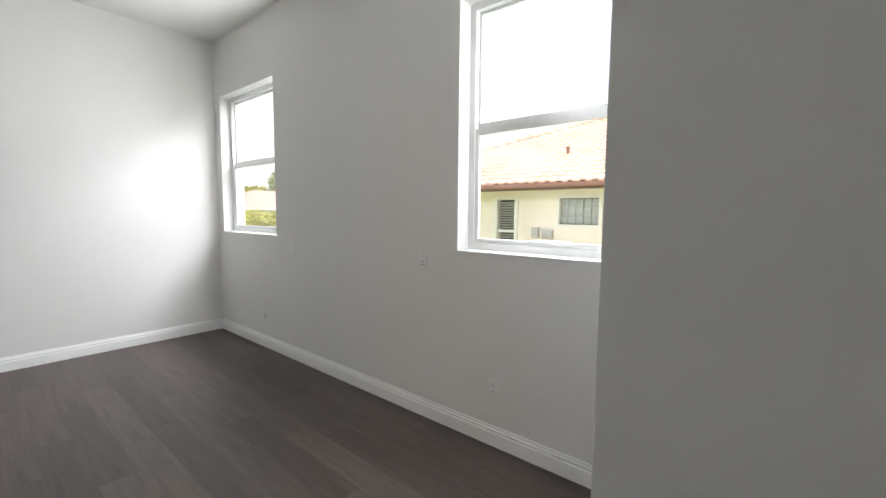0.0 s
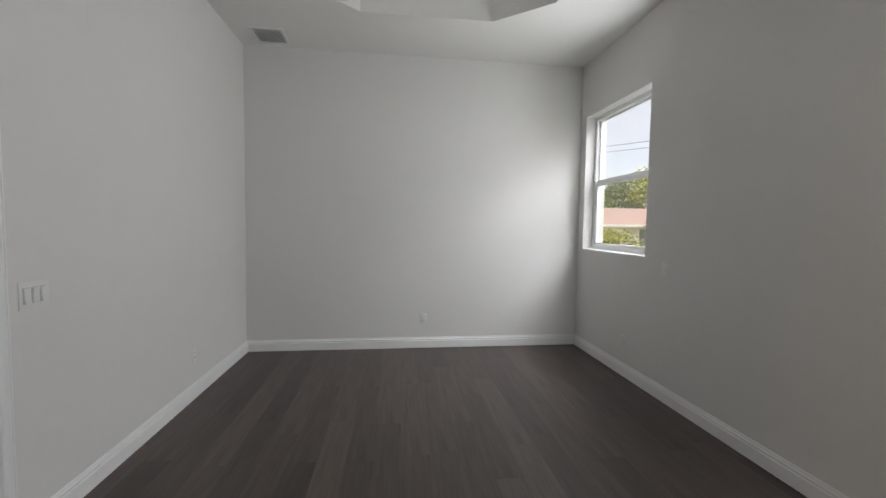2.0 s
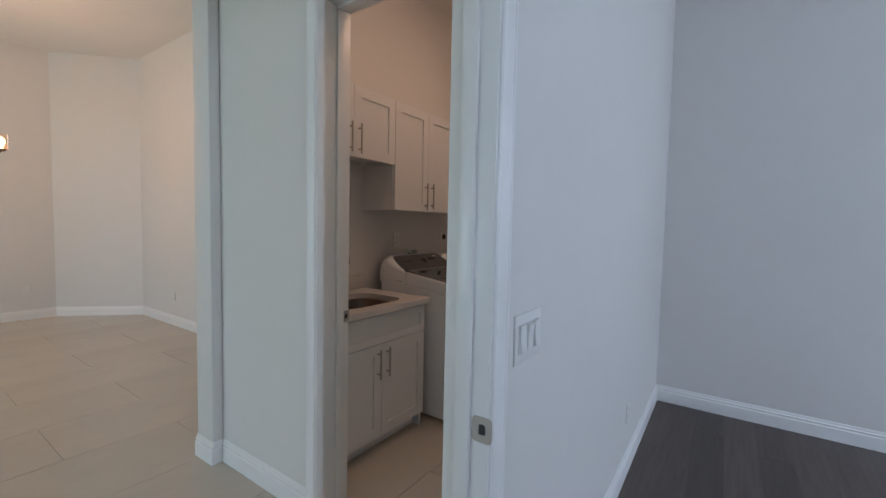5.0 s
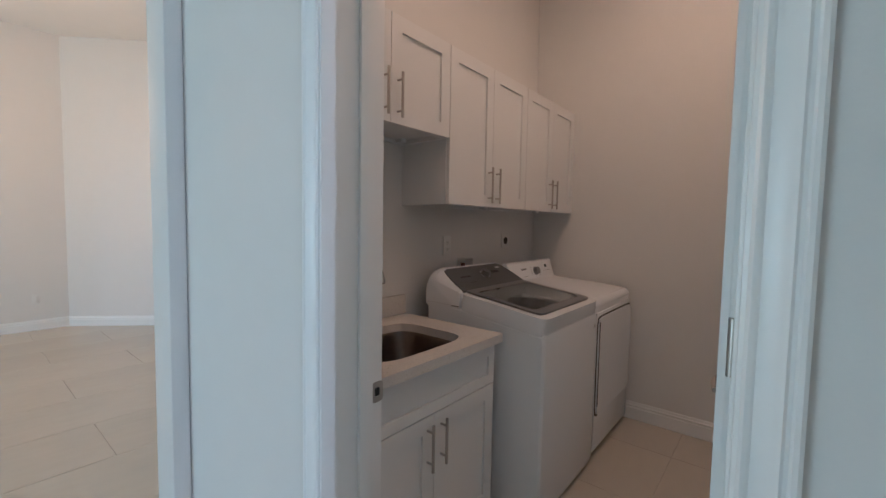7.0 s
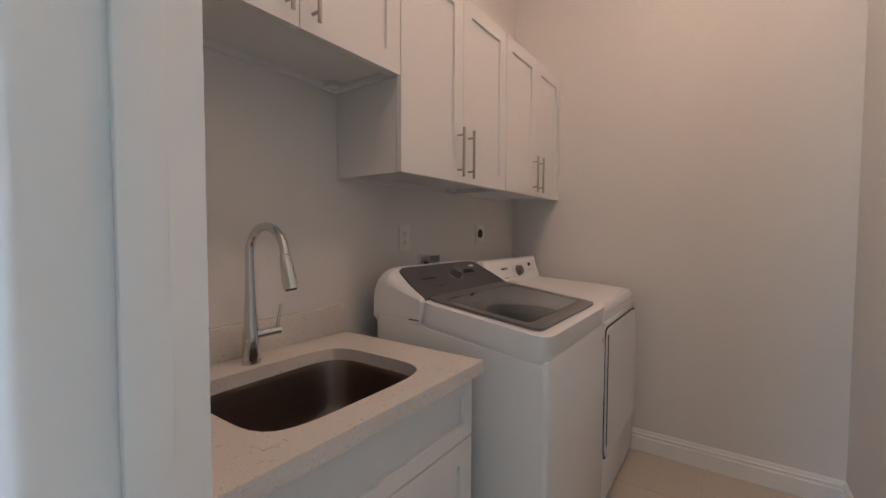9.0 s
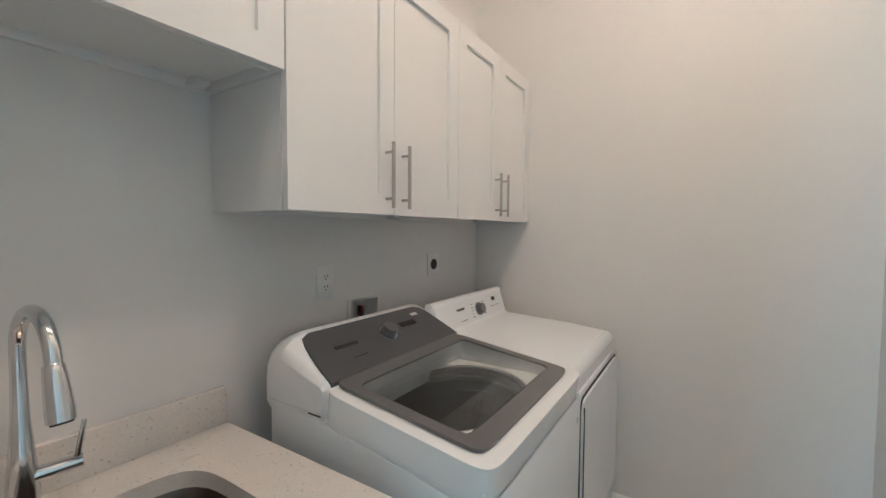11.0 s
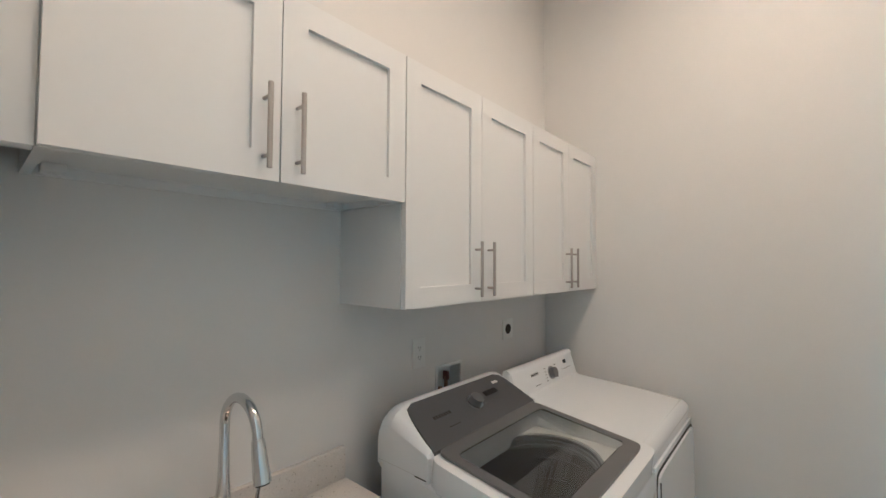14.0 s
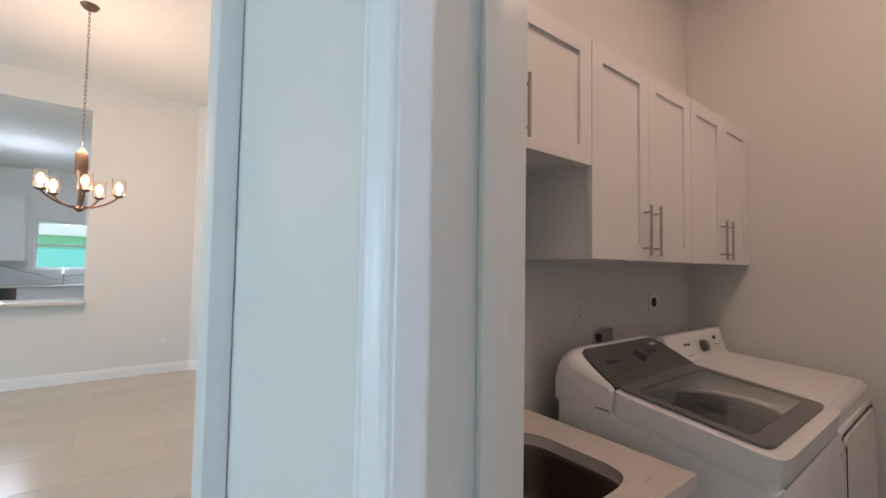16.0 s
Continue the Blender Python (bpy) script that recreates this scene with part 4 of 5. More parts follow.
part("recess", boxes((x0 + 0.001, x1 - 0.001, LS - 0.065, LS - 0.06, z0 + 0.001, z1 - 0.001), (x0 + 0.001, x0 + 0.004, LS - 0.06, LS, z0 + 0.001, z1 - 0.001), (x1 - 0.004, x1 - 0.001, LS - 0.06, LS, z0 + 0.001, z1 - 0.001), (x0 + 0.004, x1 - 0.004, LS - 0.06, LS, z0 + 0.001, z0 + 0.004), (x0 + 0.004, x1 - 0.004, LS - 0.06, LS, z1 - 0.004, z1 - 0.001)), PLASTIC, bx)
bm = bmesh.new()
cyl(bm, (-5.32, LS - 0.035, z0 + 0.004), (-5.32, LS - 0.035, z0 + 0.10), 0.009, n=14)
cyl(bm, (-5.275, LS - 0.035, z0 + 0.004), (-5.275, LS - 0.035, z0 + 0.06), 0.013, n=14)
part("pipe", bm, BRASS, bx)
part("valve_handle", boxes((-5.327, -5.313, LS - 0.05, LS - 0.02, z0 + 0.085, z0 + 0.125), r=0.003), RED, bx)

# laundry door, open against the side wall
door = thing("laundry_door", (LX + 0.01, LJN - 0.012, 0.01), "white two-panel door standing open in the laundry", "door")
bm = bmesh.new()
box(bm, -0.799, -0.001, -0.009, 0.009, 0.001, 2.429)
for s in (-1, 1):
    for x0_, x1_ in ((-0.8, -0.675), (-0.125, 0)):
        box(bm, x0_, x1_, s * 0.006, s * 0.0175, 0, 2.43)
    for z0_, z1_ in ((0, 0.16), (0.86, 1.06), (2.31, 2.43)):
        box(bm, -0.676, -0.124, s * 0.006, s * 0.0173, z0_, z1_)
leaf = new("leaf", finish(bm, "leaf", TRIM))
leaf.parent = door
bm = bmesh.new()
for z0_, z1_ in ((0.16, 0.86), (1.06, 2.31)):
    ring(bm, (-0.4, -0.009, (z0_ + z1_) / 2), (1, 0, 0), (0, 0, 1), (0.276, (z1_ - z0_) / 2 + 0.001, 200), (0.255, (z1_ - z0_) / 2 - 0.02, 200), (0, -0.005, 0), 8)
mo = new("panel_moulding", finish(bm, "panel_moulding", TRIM))
mo.parent = leaf
for s in (-1,):
    bm = bmesh.new()
    cyl(bm, (-0.735, s * 0.0175, 0.965), (-0.735, s * 0.026, 0.965), 0.033, 0.031, 28)
    cyl(bm, (-0.735, s * 0.026, 0.965), (-0.735, s * 0.06, 0.965), 0.011, 0.010, 16)
    ro = new("rosette", finish(bm, "rosette", NICKEL))
    ro.parent = leaf
    bm = bmesh.new()
    tube(bm, [(-0.745, s * 0.058, 0.965), (-0.72, s * 0.062, 0.967), (-0.68, s * 0.062, 0.966), (-0.63, s * 0.058, 0.963)], [0.011, 0.0115, 0.011, 0.008], 14)
    le = new("lever", finish(bm, "lever", NICKEL))
    le.parent = leaf
    tagged(le, "satin nickel lever handle")
bm = bmesh.new()
for z_ in (0.2, 1.2, 2.2):
    cyl(bm, (0.004, 0.0, z_), (0.004, 0.0, z_ + 0.09), 0.007, n=12)
hi_ = new("hinge", finish(bm, "hinge", NICKEL))
hi_.parent = door
door.matrix_basis = pose(LX + 0.008, LJN - 0.016, 0.01, 0, 0, 1.4)

for x, y in LAMPS:
    lamp = thing("recessed_downlight", (x, y, CEIL - 0.01), "round white recessed ceiling downlight", "ceiling light", "laundry downlights")
    bm = bmesh.new()
    ring(bm, (x, y, CEIL - 0.009), (1, 0, 0), (0, 1, 0), (0.095, 0.095, 2), (0.075, 0.075, 2), (0, 0, 0.0085), 32)
    part("trim_ring", bm, PLASTIC, lamp)
    bm = bmesh.new()
    cyl(bm, (x, y, CEIL - 0.006), (x, y, CEIL - 0.0005), 0.0745, n=32)
    part("diffuser", bm, LAMPGLOW, lamp)

# ---- great room and kitchen things ----
GX, GY, GZ = -3.0, -7.9, 1.92
ch = thing("chandelier", (GX, GY, GZ), "bronze five-arm chandelier with glowing glass shades on a chain", "chandelier")
bm = bmesh.new()
cyl(bm, (GX, GY, GC - 0.03), (GX, GY, GC - 0.0005), 0.05, 0.07, 24)
part("canopy", bm, BRONZE, ch)
bm = bmesh.new()
links = 34
for k in range(links):
    z_ = GZ + 0.56 + k * (GC - 0.04 - GZ - 0.56) / links
    a = Vector((1, 0, 0)) if k % 2 else Vector((0, 1, 0))
    loop = [Vector((GX, GY, z_ + 0.019)) + a * 0.008 * math.cos(t * math.tau / 10) + Vector((0, 0, 0.027 * math.sin(t * math.tau / 10))) for t in range(11)]
    tube(bm, loop, [0.0022] * 11, 6)
part("chain", bm, BRONZE, ch)
bm = bmesh.new()
tube(bm, [(GX, GY, GZ + z_) for z_ in (0.0, 0.015, 0.03, 0.05, 0.09, 0.16, 0.3, 0.33, 0.50, 0.53, 0.56)], [0.01, 0.03, 0.04, 0.02, 0.014, 0.016, 0.03, 0.045, 0.045, 0.03, 0.008], 20)
part("column", bm, BRONZE, ch)
for k in range(5):
    t = k * math.tau / 5 + 0.5
    d = Vector((math.cos(t), math.sin(t), 0))
    c = Vector((GX, GY, GZ))
    bm = bmesh.new()
    tube(bm, [c + d * r_ + Vector((0, 0, z_)) for r_, z_ in ((0.02, 0.04), (0.09, 0.045), (0.17, 0.075), (0.235, 0.12), (0.265, 0.15))], [0.009, 0.008, 0.008, 0.008, 0.008], 10)
    cyl(bm, c + d * 0.265 + Vector((0, 0, 0.145)), c + d * 0.265 + Vector((0, 0, 0.165)), 0.02, 0.042, 18)
    arm = part("arm", bm, BRONZE, ch)
    bm = bmesh.new()
    ring(bm, c + d * 0.265 + Vector((0, 0, 0.165)), (1, 0, 0), (0, 1, 0), (0.05, 0.05, 2), (0.047, 0.047, 2), (0, 0, 0.15), 24)
    sh = part("shade", bm, SHADE, arm, "clear seeded glass shade")
    sh.visible_shadow = False
    bm = bmesh.new()
    tube(bm, [c + d * 0.265 + Vector((0, 0, z_)) for z_ in (0.165, 0.20, 0.225, 0.255, 0.285)], [0.008, 0.012, 0.026, 0.026, 0.005], 14)
    part("bulb", bm, BULB, arm, "glowing warm bulb")
point("chandelier_light", (GX, GY, GZ + 0.62), 24, WARM, 0.3)

solid("bar_top", boxes((-2.93, 1.6, GS - 0.4, GS + 0.16, 0.9655, 1.005), r=0.004), QUARTZ, "light stone bar top on the half wall", "worktop")
kb = thing("kitchen_base_cabinet", (-1.2, KS, 0), "white kitchen base cabinets under the window", "cabinet")
part("body", boxes((-4.2, -1.58, KS + 0.001, KS + 0.58, 0.0, 0.94)), CAB, kb)
for k in range(4):
    shaker(kb, "door", -4.19 + k * 0.65, -4.19 + k * 0.65 + 0.645, 0.1, 0.9, KS + 0.602)
solid("dishwasher", boxes((-1.577, -0.97, KS + 0.001, KS + 0.6, 0.0, 0.94), r=0.004), OVEN, "black dishwasher under the kitchen counter", "dishwasher")
solid("kitchen_counter", boxes((-4.2, 1.0, KS + 0.001, KS + 0.64, 0.9405, 0.98), r=0.003), QUARTZ, "light stone kitchen counter", "worktop")
bs = thing("backsplash", (-2.2, KS, 0.981), "white backsplash with grey veins", "backsplash", kind="structure")
part("panel", boxes((-4.2, 1.0, KS + 0.0005, KS + 0.012, 0.9805, 1.285), (-1.63, 1.0, KS + 0.0005, KS + 0.012, 1.2855, 1.469)), MARBLE, bs)
bm = bmesh.new()
for pts in ([(-1.0, 1.42), (-1.3, 1.36), (-1.55, 1.25), (-1.8, 1.2), (-2.0, 1.09), (-2.3, 1.05)], [(-2.05, 1.07), (-2.3, 1.17), (-2.6, 1.2), (-2.9, 1.3)]):
    tube(bm, [(x, KS + 0.012, z) for x, z in pts], [0.004, 0.009, 0.007, 0.010, 0.006, 0.004][:len(pts)], 6)
part("vein", bm, VEIN, bs)
kf = thing("kitchen_faucet", (-2.2, KS + 0.1, 0.98), "chrome kitchen faucet behind the counter", "faucet")
bm = bmesh.new()
tube(bm, [(-2.2, KS + 0.1, 0.98), (-2.2, KS + 0.1, 1.24), (-2.2, KS + 0.13, 1.31), (-2.2, KS + 0.2, 1.34), (-2.2, KS + 0.27, 1.31), (-2.2, KS + 0.29, 1.22)], [0.02, 0.014, 0.012, 0.012, 0.013, 0.016], 12)
part("spout", bm, CHROME, kf)
kc = thing("kitchen_wall_cabinet", (-1.2, KS, 1.5), "white kitchen wall cabinet beside the window", "cabinet")
part("body", boxes((-1.58, -0.5, KS + 0.001, KS + 0.32, 1.47, 2.78)), CAB, kc)
for k in range(2):
    shaker(kc, "door", -1.578 + k * 0.54, -1.578 + k * 0.54 + 0.535, 1.47, 2.775, KS + 0.342)
kw = thing("window_3", ((KWIN[0] + KWIN[1]) / 2, KS, KWIN[2]), "white kitchen window over the sink", "window", kind="structure")
x0, x1, z0, z1 = KWIN
part("window_frame", boxes((x0, x0 + 0.05, KS - 0.12, KS - 0.06, z0, z1), (x1 - 0.05, x1, KS - 0.12, KS - 0.06, z0, z1), (x0 + 0.05, x1 - 0.05, KS - 0.12, KS - 0.06, z0, z0 + 0.05), (x0 + 0.05, x1 - 0.05, KS - 0.12, KS - 0.06, z1 - 0.05, z1), (x0 + 0.05, x1 - 0.05, KS - 0.11, KS - 0.07, (z0 + z1) / 2 - 0.02, (z0 + z1) / 2 + 0.02)), VINYL, kw)
p = part("pane", boxes((x0 + 0.045, x1 - 0.045, KS - 0.095, KS - 0.091, z0 + 0.045, z1 - 0.045)), PANE, kw)
p.visible_shadow = False
cl = thing("recessed_light", (-1.6, -12.3, 3.4), "round recessed ceiling light", "ceiling light")
bm = bmesh.new()
ring(bm, (-1.6, -12.3, 3.394), (1, 0, 0), (0, 1, 0), (0.09, 0.09, 2), (0.07, 0.07, 2), (0, 0, 0.0055), 28)
part("trim_ring", bm, PLASTIC, cl)
bm = bmesh.new()
cyl(bm, (-1.6, -12.3, 3.395), (-1.6, -12.3, 3.3995), 0.069, n=28)
part("diffuser", bm, LAMPGLOW, cl)
outlet((-3.75, GS, 0.4), "x", 1, "white outlet on the great room wall", "blank")
outlet((GW, -8.1, 0.4), "y", 1, "white outlet on the great room side wall", "blank")

# ---- outdoors ----
GZ0 = -0.45
structure("ground", boxes((-400, 400, -400, 400, GZ0 - 0.3, GZ0)), GRASS, "green lawn reaching to the horizon", "ground")


def roof_tiles(bm, x0, x1, y0, z0, pitch, length, hip, seed):
    """Wavy barrel tiles in overlapping courses up a slope that faces -y; the hip cuts in by 'hip' for each metre of run."""
    step, wave, seg = 0.34, 0.25, 8
    rr = random.Random(seed)
    run = math.cos(math.atan(pitch)) * step
    for c in range(int(length / step)):
        ya, yb = y0 + c * run, y0 + (c + 1.12) * run
        za, zb = z0 + (ya - y0) * pitch + 0.052, z0 + (yb - y0) * pitch + 0.012
        a = x0 + hip * (ya - y0)
        k0, k1 = int(a / wave * seg), int(x1 / wave * seg)
        prev = None
        for k in range(k0, k1 + 1):
            x = k * wave / seg
            h = 0.015 * (1 + math.sin(math.tau * x / wave))
            v = (bm.verts.new((x, ya, za + h - 0.042)), bm.verts.new((x, ya, za + h)), bm.verts.new((x, yb, zb + h)))
            if prev:
                bm.faces.new((prev[0], v[0], v[1], prev[1])), bm.faces.new((prev[1], v[1], v[2], prev[2]))
            prev = v


NB = thing("neighbour_house", (-4, 8, GZ0), "cream stucco house with a terracotta barrel-tile hip roof", "house")
bm = bmesh.new()
holed(bm, "x", -5.31, 6.0, 8.0, 8.25, GZ0, 2.14, [(-4.62, -3.76, 1.25, 1.82)])
holed(bm, "x", -11.7, -5.31, 8.15, 8.4, GZ0, 2.14, [(-6.30, -5.81, 0.2, 1.81)])
box(bm, -11.7, -11.45, 8.401, 22.0, GZ0, 2.14)
part("wall", bm, STUCCO, NB)
RP = 0.40
ridge = 7.5 + 8.0
bm = bmesh.new()
ex, ey, ez = -12.2, 7.5, 2.12
rz = ez + 8.0 * RP
v = [bm.verts.new(p) for p in ((ex, ey, ez), (7, ey, ez), (7, ridge, rz), (ex + 8, ridge, rz), (ex, ridge + 8, ez), (7, ridge + 8, ez))]
bm.faces.new((v[0], v[1], v[2], v[3])), bm.faces.new((v[0], v[3], v[4])), bm.faces.new((v[3], v[2], v[5], v[4]))
rf = part("roof", bm, ROOFBROWN, NB)
bm = bmesh.new()
roof_tiles(bm, ex, 4.0, ey, ez, RP, 8.7, 1.0, 3)
tagged(part("roof_tiles", bm, TERRA, rf), kind="stuff")
bm = bmesh.new()
for k in range(26):
    a = Vector((ex, ey, ez + 0.05)).lerp(Vector((ex + 8, ridge, rz + 0.05)), k / 26)
    b = Vector((ex, ey, ez + 0.05)).lerp(Vector((ex + 8, ridge, rz + 0.05)), (k + 1.15) / 26)
    tube(bm, [a + Vector((0, 0, 0.03)), b], [0.12, 0.09], 8)
part("hip_tile", bm, TERRA, rf)
part("fascia", boxes((ex, 7, ey - 0.02, ey + 0.02, 1.98, 2.13), (ex - 0.02, ex + 0.02, ey + 0.021, ridge + 8, 1.98, 2.13)), GUTTER, NB)
part("gutter", boxes((ex, 7, ey - 0.12, ey - 0.021, 2.02, 2.12), r=0.012), GUTTER, NB)
part("soffit", boxes((ex + 0.02, 7, ey + 0.0205, 8.6, 2.1, 2.115)), OUTWHITE, NB)
for px, py in ((-5.15, 9.58), (-3.3, 8.4), (-2.69, 8.88)):
    bm = bmesh.new()
    pz = ez + (py - ey) * RP
    cyl(bm, (px, py, pz), (px, py, pz + 0.19), 0.04, n=12)
    cyl(bm, (px, py, pz + 0.19), (px, py, pz + 0.23), 0.06, 0.05, 12)
    part("vent_pipe", bm, GUTTER, rf)
gw = part("window_surround", boxes((-4.69, -4.62, 7.97, 8.05, 1.17, 1.89), (-3.76, -3.69, 7.97, 8.05, 1.17, 1.89), (-4.62, -3.76, 7.97, 8.05, 1.82, 1.89), (-4.62, -3.76, 7.97, 8.05, 1.17, 1.25)), OUTWHITE, NB)
for i in range(5):
    for j in range(3):
        part("glass_block", boxes((-4.615 + i * 0.171, -4.615 + i * 0.171 + 0.163, 8.05, 8.13, 1.255 + j * 0.188, 1.255 + j * 0.188 + 0.18), r=0.012), BLOCK, gw)
sw2 = part("shutter_window", boxes((-6.39, -6.30, 8.11, 8.2, 0.1, 1.9), (-5.81, -5.72, 8.11, 8.2, 0.1, 1.9), (-6.30, -5.81, 8.11, 8.2, 1.81, 1.9), (-6.30, -5.81, 8.11, 8.2, 0.1, 0.2), (-6.30, -5.81, 8.17, 8.22, 1.02, 1.08)), OUTWHITE, NB)
for k in range(26):
    z_ = 0.22 + k * 0.06
    bm = bmesh.new()
    prism(bm, [(0, 0), (0.035, -0.03), (0.04, -0.025), (0.005, 0.005)], (-6.299, 8.2, z_ + 0.03), (0, 1, 0), (0, 0, 1), (1, 0, 0), 0.488)
    part("slat", bm, LOUVRE, sw2)
part("window_back", boxes((-6.30, -5.81, 8.3, 8.32, 0.2, 1.81)), SLOT, sw2)
for x, z_, w, h in ((-5.16, 1.05, 0.16, 0.24), (-4.86, 1.02, 0.24, 0.2)):
    solid("electric_box", boxes((x - w / 2, x + w / 2, 7.9, 7.9995, z_ - h / 2, z_ + h / 2), r=0.008), LOUVRE, "grey electric meter box on the stucco wall", "electric box")
solid("exhaust_hood", boxes((-2.98, -2.66, 7.86, 7.9995, 1.13, 1.31), r=0.04), LOUVRE, "grey dryer exhaust hood on the stucco wall", "exhaust hood")
ac = thing("air_conditioner", (-4.55, 7.1, GZ0), "beige outdoor air conditioner unit beside the house", "air conditioner")
part("casing", boxes((-4.83, -4.12, 6.75, 7.45, GZ0, 0.88), r=0.03), OUTWHITE, ac)
part("top_grille", boxes((-4.85, -4.10, 6.73, 7.47, 0.8805, 0.925), r=0.015), OUTWHITE, ac)
for k in range(13):
    part("fin", boxes((-4.80 + k * 0.051, -4.775 + k * 0.051, 6.74, 6.7495, GZ0 + 0.15, 0.84)), LOUVRE, ac)


def crown(bm, place, size, clumps, leaves, leaf_size, seed):
    """Many small leaves in uneven clumps."""
    rr = random.Random(seed)
    for _ in range(clumps):
        while True:
            d = Vector((rr.uniform(-1, 1), rr.uniform(-1, 1), rr.uniform(-1, 1)))
            if d.length < 1:
                break
        c = Vector(place) + Vector((d.x * size[0], d.y * size[1], d.z * size[2]))
        s = rr.uniform(0.12, 0.3) * max(size)
        for _ in range(leaves):
            p = c + Vector((rr.gauss(0, 0.5), rr.gauss(0, 0.5), rr.gauss(0, 0.4))) * s
            a = Vector((rr.uniform(-1, 1), rr.uniform(-1, 1), rr.uniform(-0.6, 0.6))).normalized() * leaf_size * rr.uniform(0.6, 1.4)
            b = a.cross(Vector((rr.uniform(-1, 1), rr.uniform(-1, 1), rr.uniform(-1, 1)))).normalized() * leaf_size * 0.5
            bm.faces.new([bm.verts.new(q) for q in (p - a, p + b, p + a, p - b)])


def tree(place, height, spread, seed, label, foliage):
    rr = random.Random(seed)
    x, y, z = place
    t = thing("tree", place, label, "tree", "trees beyond the garden")
    bm = bmesh.new()
    tube(bm, [(x, y, z), (x + 0.1, y, z + height * 0.3), (x + 0.25, y + 0.1, z + height * 0.6), (x + 0.2, y, z + height * 0.9)], [0.24, 0.18, 0.1, 0.03], 10)
    for k in range(8):
        a = rr.uniform(0, math.tau)
        s = z + height * rr.uniform(0.3, 0.7)
        tube(bm, [(x + 0.15, y, s), (x + spread * 0.4 * math.cos(a), y + spread * 0.4 * math.sin(a), s + height * 0.12), (x + spread * 0.75 * math.cos(a), y + spread * 0.75 * math.sin(a), s + height * 0.22)], [0.08, 0.05, 0.015], 7)
    part("trunk", bm, BARK, t)
    bm = bmesh.new()
    crown(bm, (x, y, z + height * 0.66), (spread, spread, height * 0.34), 70, 150, 0.17, seed + 1)
    part("crown", bm, foliage, t)


tree((-38.5, 21.0, GZ0), 6.6, 1.6, 11, "tall slender dark green tree behind the far house", LEAF)
tree((-41.0, 18.4, GZ0), 4.2, 2.2, 12, "small yellow-green tree behind the far house", HEDGE)
tree((-38.5, 24.6, GZ0), 7.4, 3.9, 13, "broad rounded yellow-green tree by the far house", HEDGE)
hd_ = thing("hedge", (-14, 5.3, GZ0), "clipped yellow-green hedge along the garden", "hedge")
for k, (hx, hy) in enumerate(((-13.9, 3.9), (-14.0, 4.6), (-14.1, 5.3), (-14.2, 6.0), (-14.3, 6.6))):
    bm = bmesh.new()
    crown(bm, (hx, hy, GZ0 + 1.1), (0.95, 0.85, 0.78), 60, 90, 0.06, 40 + k)
    part("bush", bm, HEDGE, hd_)
fh = thing("far_house", (-31, 17.5, GZ0), "low cream house with a brown hip roof and white gabled porch", "house")
part("wall", boxes((-35, -28.2, 11.6, 22.6, GZ0, 1.75)), STUCCO, fh)
bm = bmesh.new()
v = [bm.verts.new(p) for p in ((-35.6, 11.0, 1.7), (-27.6, 11.0, 1.7), (-27.6, 23.2, 1.7), (-35.6, 23.2, 1.7), (-31.6, 14.2, 3.05), (-31.6, 20.0, 3.05))]
for f in ((0, 1, 4), (1, 2, 5, 4), (2, 3, 5), (3, 0, 4, 5)):
    bm.faces.new([v[i] for i in f])
part("roof", bm, ROOFBROWN, fh)
part("fascia", boxes((-27.6, -27.5, 11.0, 23.2, 1.58, 1.72)), OUTWHITE, fh)
bm = bmesh.new()
prism(bm, [(0, 0), (3.6, 0), (1.8, 0.62)], (-29.6, 16.3, 1.72), (0, 1, 0), (0, 0, 1), (1, 0, 0), 3.0)
porch = part("porch_roof", bm, ROOFBROWN, fh)
bm = bmesh.new()
prism(bm, [(0.25, 0), (3.35, 0), (1.8, 0.5)], (-26.6, 16.3, 1.72), (0, 1, 0), (0, 0, 1), (1, 0, 0), 0.06)
part("gable_face", bm, OUTWHITE, porch)
part("porch_beam", boxes((-26.75, -26.6, 16.4, 19.8, 1.52, 1.715)), OUTWHITE, fh)
for y in (16.5, 17.6, 18.7, 19.7):
    part("porch_column", boxes((-26.76, -26.6, y - 0.08, y + 0.08, GZ0, 1.52), r=0.01), OUTWHITE, fh)
part("porch_railing", boxes((-26.72, -26.66, 16.6, 19.6, 0.55, 0.63), *[(-26.71, -26.67, 16.75 + 0.2 * k, 16.8 + 0.2 * k, GZ0 + 0.2, 0.55) for k in range(14)]), OUTWHITE, fh)
for y, w in ((13.0, 1.4), (17.1, 1.2), (18.9, 1.0), (21.2, 1.3)):
    win = part("window", boxes((-28.2, -28.15, y - w / 2, y + w / 2, 0.35, 1.4)), BLOCK, fh)
    part("window_surround", boxes((-28.2, -28.12, y - w / 2 - 0.1, y - w / 2, 0.25, 1.5), (-28.2, -28.12, y + w / 2, y + w / 2 + 0.1, 0.25, 1.5), (-28.2, -28.12, y - w / 2, y + w / 2, 1.4, 1.5), (-28.2, -28.12, y - w / 2, y + w / 2, 0.25, 0.35)), OUTWHITE, win)
pc = thing("power_line", (-62, 4, GZ0), "thin black overhead power cables", "power line")
for dz in (0, 0.55):
    bm = bmesh.new()
    tube(bm, [(-62 + k * 8, 4 + k * 5.5, 9.5 + dz - 0.9 * math.sin(k / 10 * math.pi)) for k in range(11)], [0.018] * 11, 6)
    part("cable", bm, CABLE, pc)
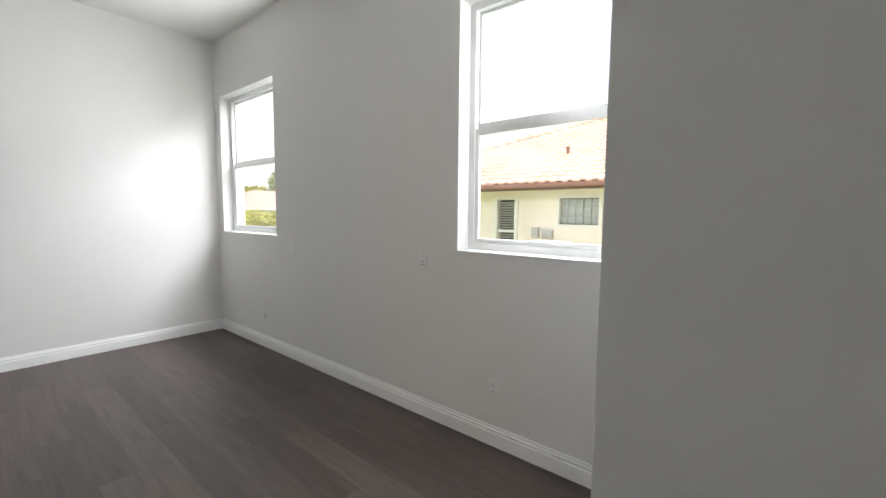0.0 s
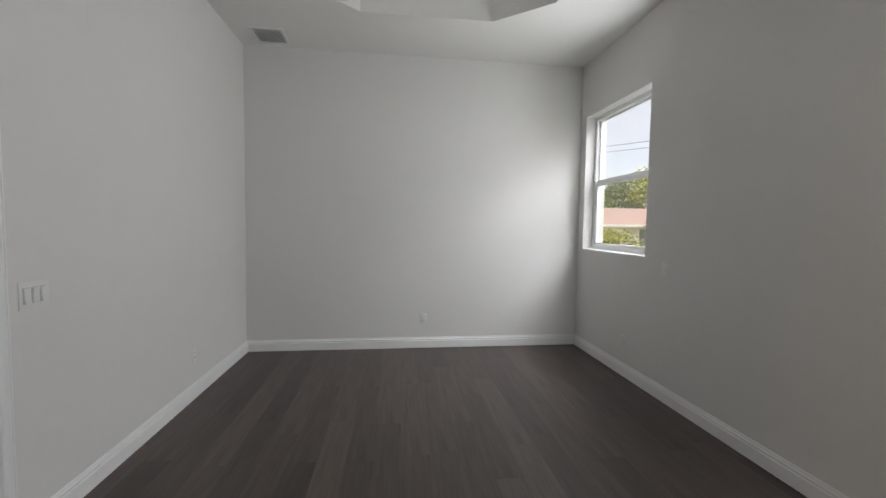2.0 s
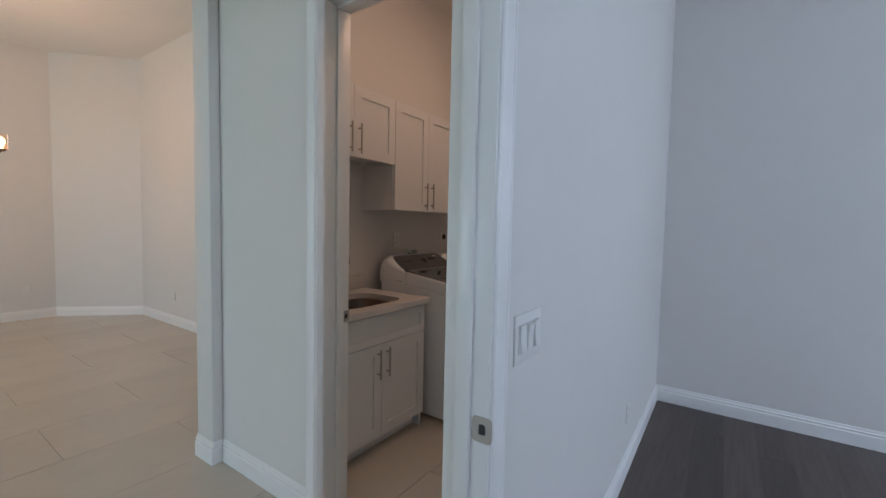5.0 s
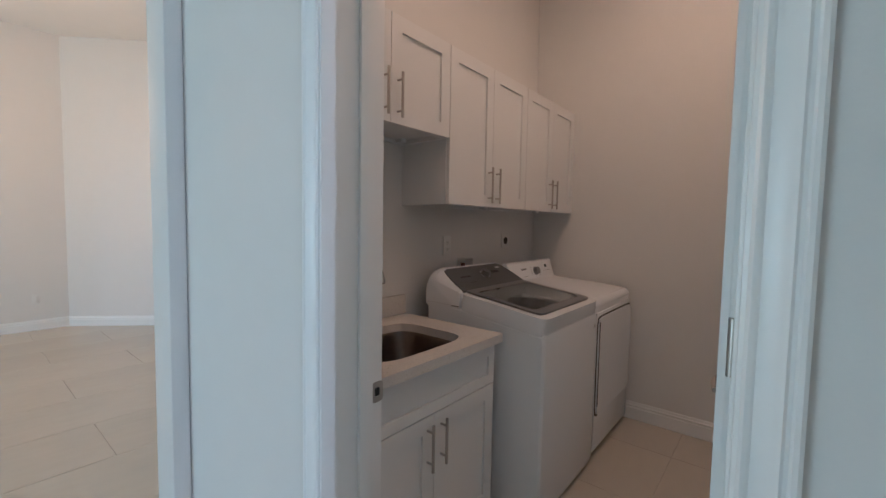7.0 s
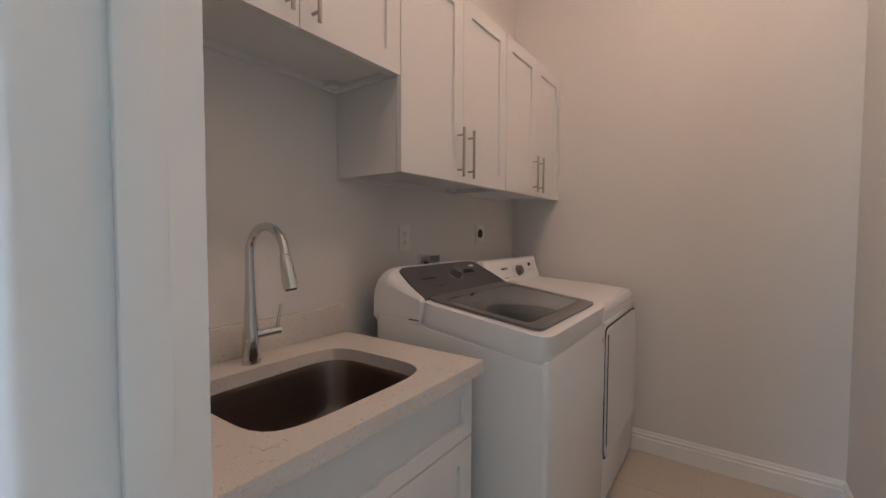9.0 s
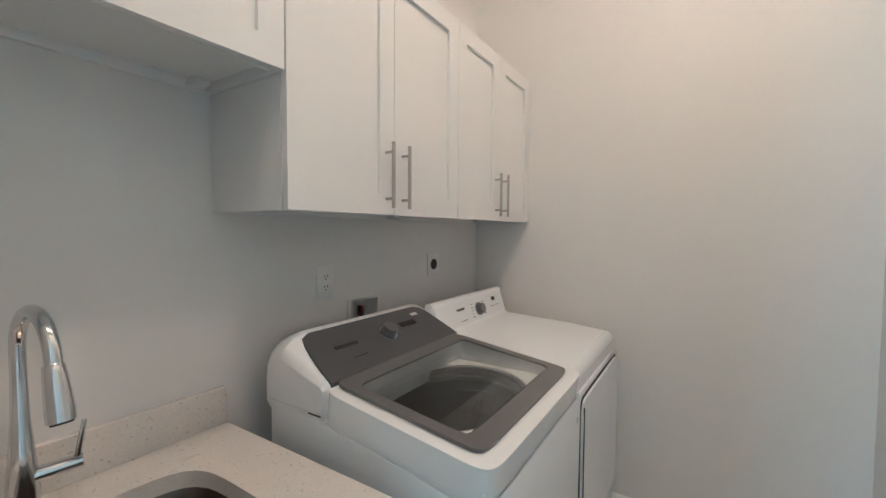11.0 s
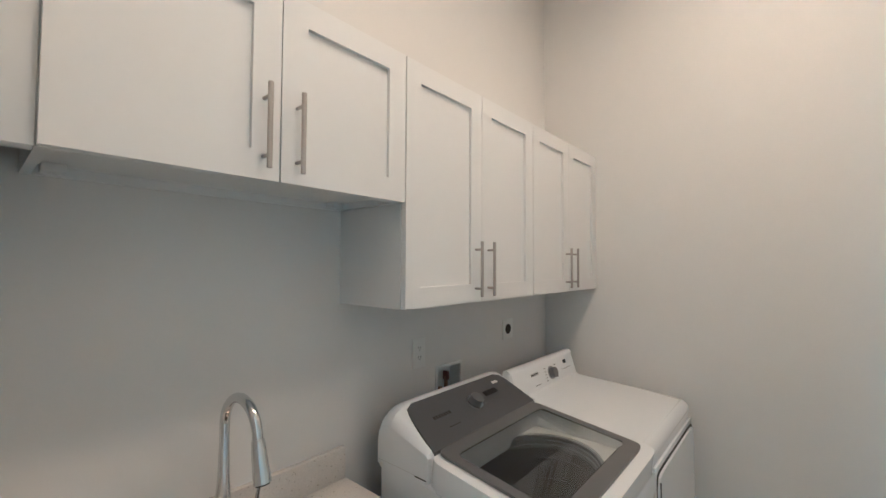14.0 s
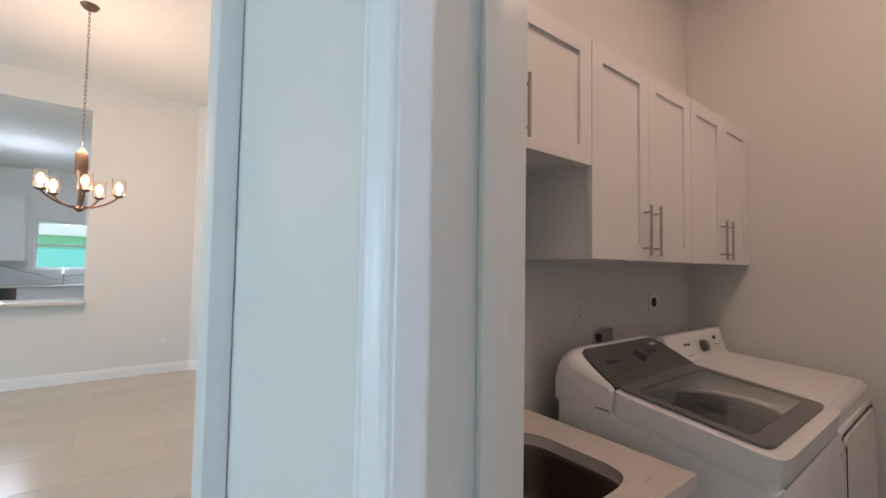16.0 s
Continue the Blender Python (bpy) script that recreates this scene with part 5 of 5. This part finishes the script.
for x, y in ((-62, 4), (18, 59)):
    bm = bmesh.new()
    cyl(bm, (x, y, GZ0), (x, y, 10.8), 0.16, 0.11, 12)
    box(bm, x - 0.7, x + 0.7, y - 0.06, y + 0.06, 10.0, 10.15)
    part("pole", bm, BARK, pc)
# made-up backdrop: teal, green and white bands filling the kitchen window's view
sh_ = thing("kitchen_view_backdrop", (-2.2, -22, GZ0), "made-up green, teal and white backdrop beyond the kitchen window", "house")
part("wall", boxes((-8, 5, -24.2, -24, 1.9, 2.4)), GREENBAND, sh_)
part("lower_band", boxes((-8, 5, -24.2, -23.95, GZ0, 1.9)), TEALBAND, sh_, "pale teal lower band")
part("roof", boxes((-8.3, 5.3, -25, -23.9, 2.4, 3.1), r=0.02), OUTWHITE, sh_)

# ---- floor pieces ----
floor = structure("floor", boxes((BW, BE, BS - 0.06, BN, -0.3, -0.006)), UNDER, "dark wood-look vinyl plank bedroom floor", "floor")
tile_floor = structure("floor_tiled", boxes((GW, GE, GS, BS - 0.062, -0.3, -0.004), (LW, GW - 0.0005, LS, LN, -0.3, -0.004)), GROUT, "large beige porcelain tile floor", "floor")


def slab(name, lx, ly, t, ch, material):
    """One floor piece with chamfered upper edges, its corner at the origin, its top at z 0."""
    bm = bmesh.new()
    a = [bm.verts.new(p) for p in ((0, 0, -t), (lx, 0, -t), (lx, ly, -t), (0, ly, -t))]
    b = [bm.verts.new((v.co.x, v.co.y, -ch)) for v in a]
    c = [bm.verts.new((min(max(v.co.x, ch), lx - ch), min(max(v.co.y, ch), ly - ch), 0)) for v in a]
    for p, q in ((a, b), (b, c)):
        for i in range(4):
            bm.faces.new((p[i], p[(i + 1) % 4], q[(i + 1) % 4], q[i]))
    bm.faces.new(c)
    return finish(bm, name, material, 0.1)


def lay(name, owner, x0, x1, y0, y1, lx, ly, gap, stagger, material, t=0.005, ch=0.0007):
    """Cover a rectangle with pieces that share meshes of equal size."""
    made = {}
    y, row = y0, 0
    while y < y1 - 0.01:
        wy = min(ly, y1 - y) - gap
        x = x0 - (stagger(row) % lx)
        while x < x1 - 0.01:
            a, b = max(x, x0), min(x + lx, x1)
            if b - a > 0.02:
                key = (round(b - a - gap, 3), round(wy, 3))
                if key not in made:
                    made[key] = slab(name, *key, t, ch, material)
                ob = new(name, made[key])
                ob.parent = owner
                ob.location = (a + gap / 2, y + gap / 2, 0)
            x += lx
        y, row = y + ly, row + 1


rng = random.Random(7)
offs = [rng.uniform(0, 1.22) for _ in range(60)]
lay("plank", floor, BW, BE, BS - 0.058, BN, 1.22, 0.18, 0.0004, lambda r: offs[r], PLANK, ch=0.0005)
lay("tile", tile_floor, GW, GE, GS, BS - 0.064, 1.2, 0.6, 0.003, lambda r: 0.6 * (r % 2), TILE, t=0.003)
lay("tile", tile_floor, LW, GW - 0.002, LS, LN, 0.6, 0.6, 0.003, lambda r: 0.2, TILE, t=0.003)
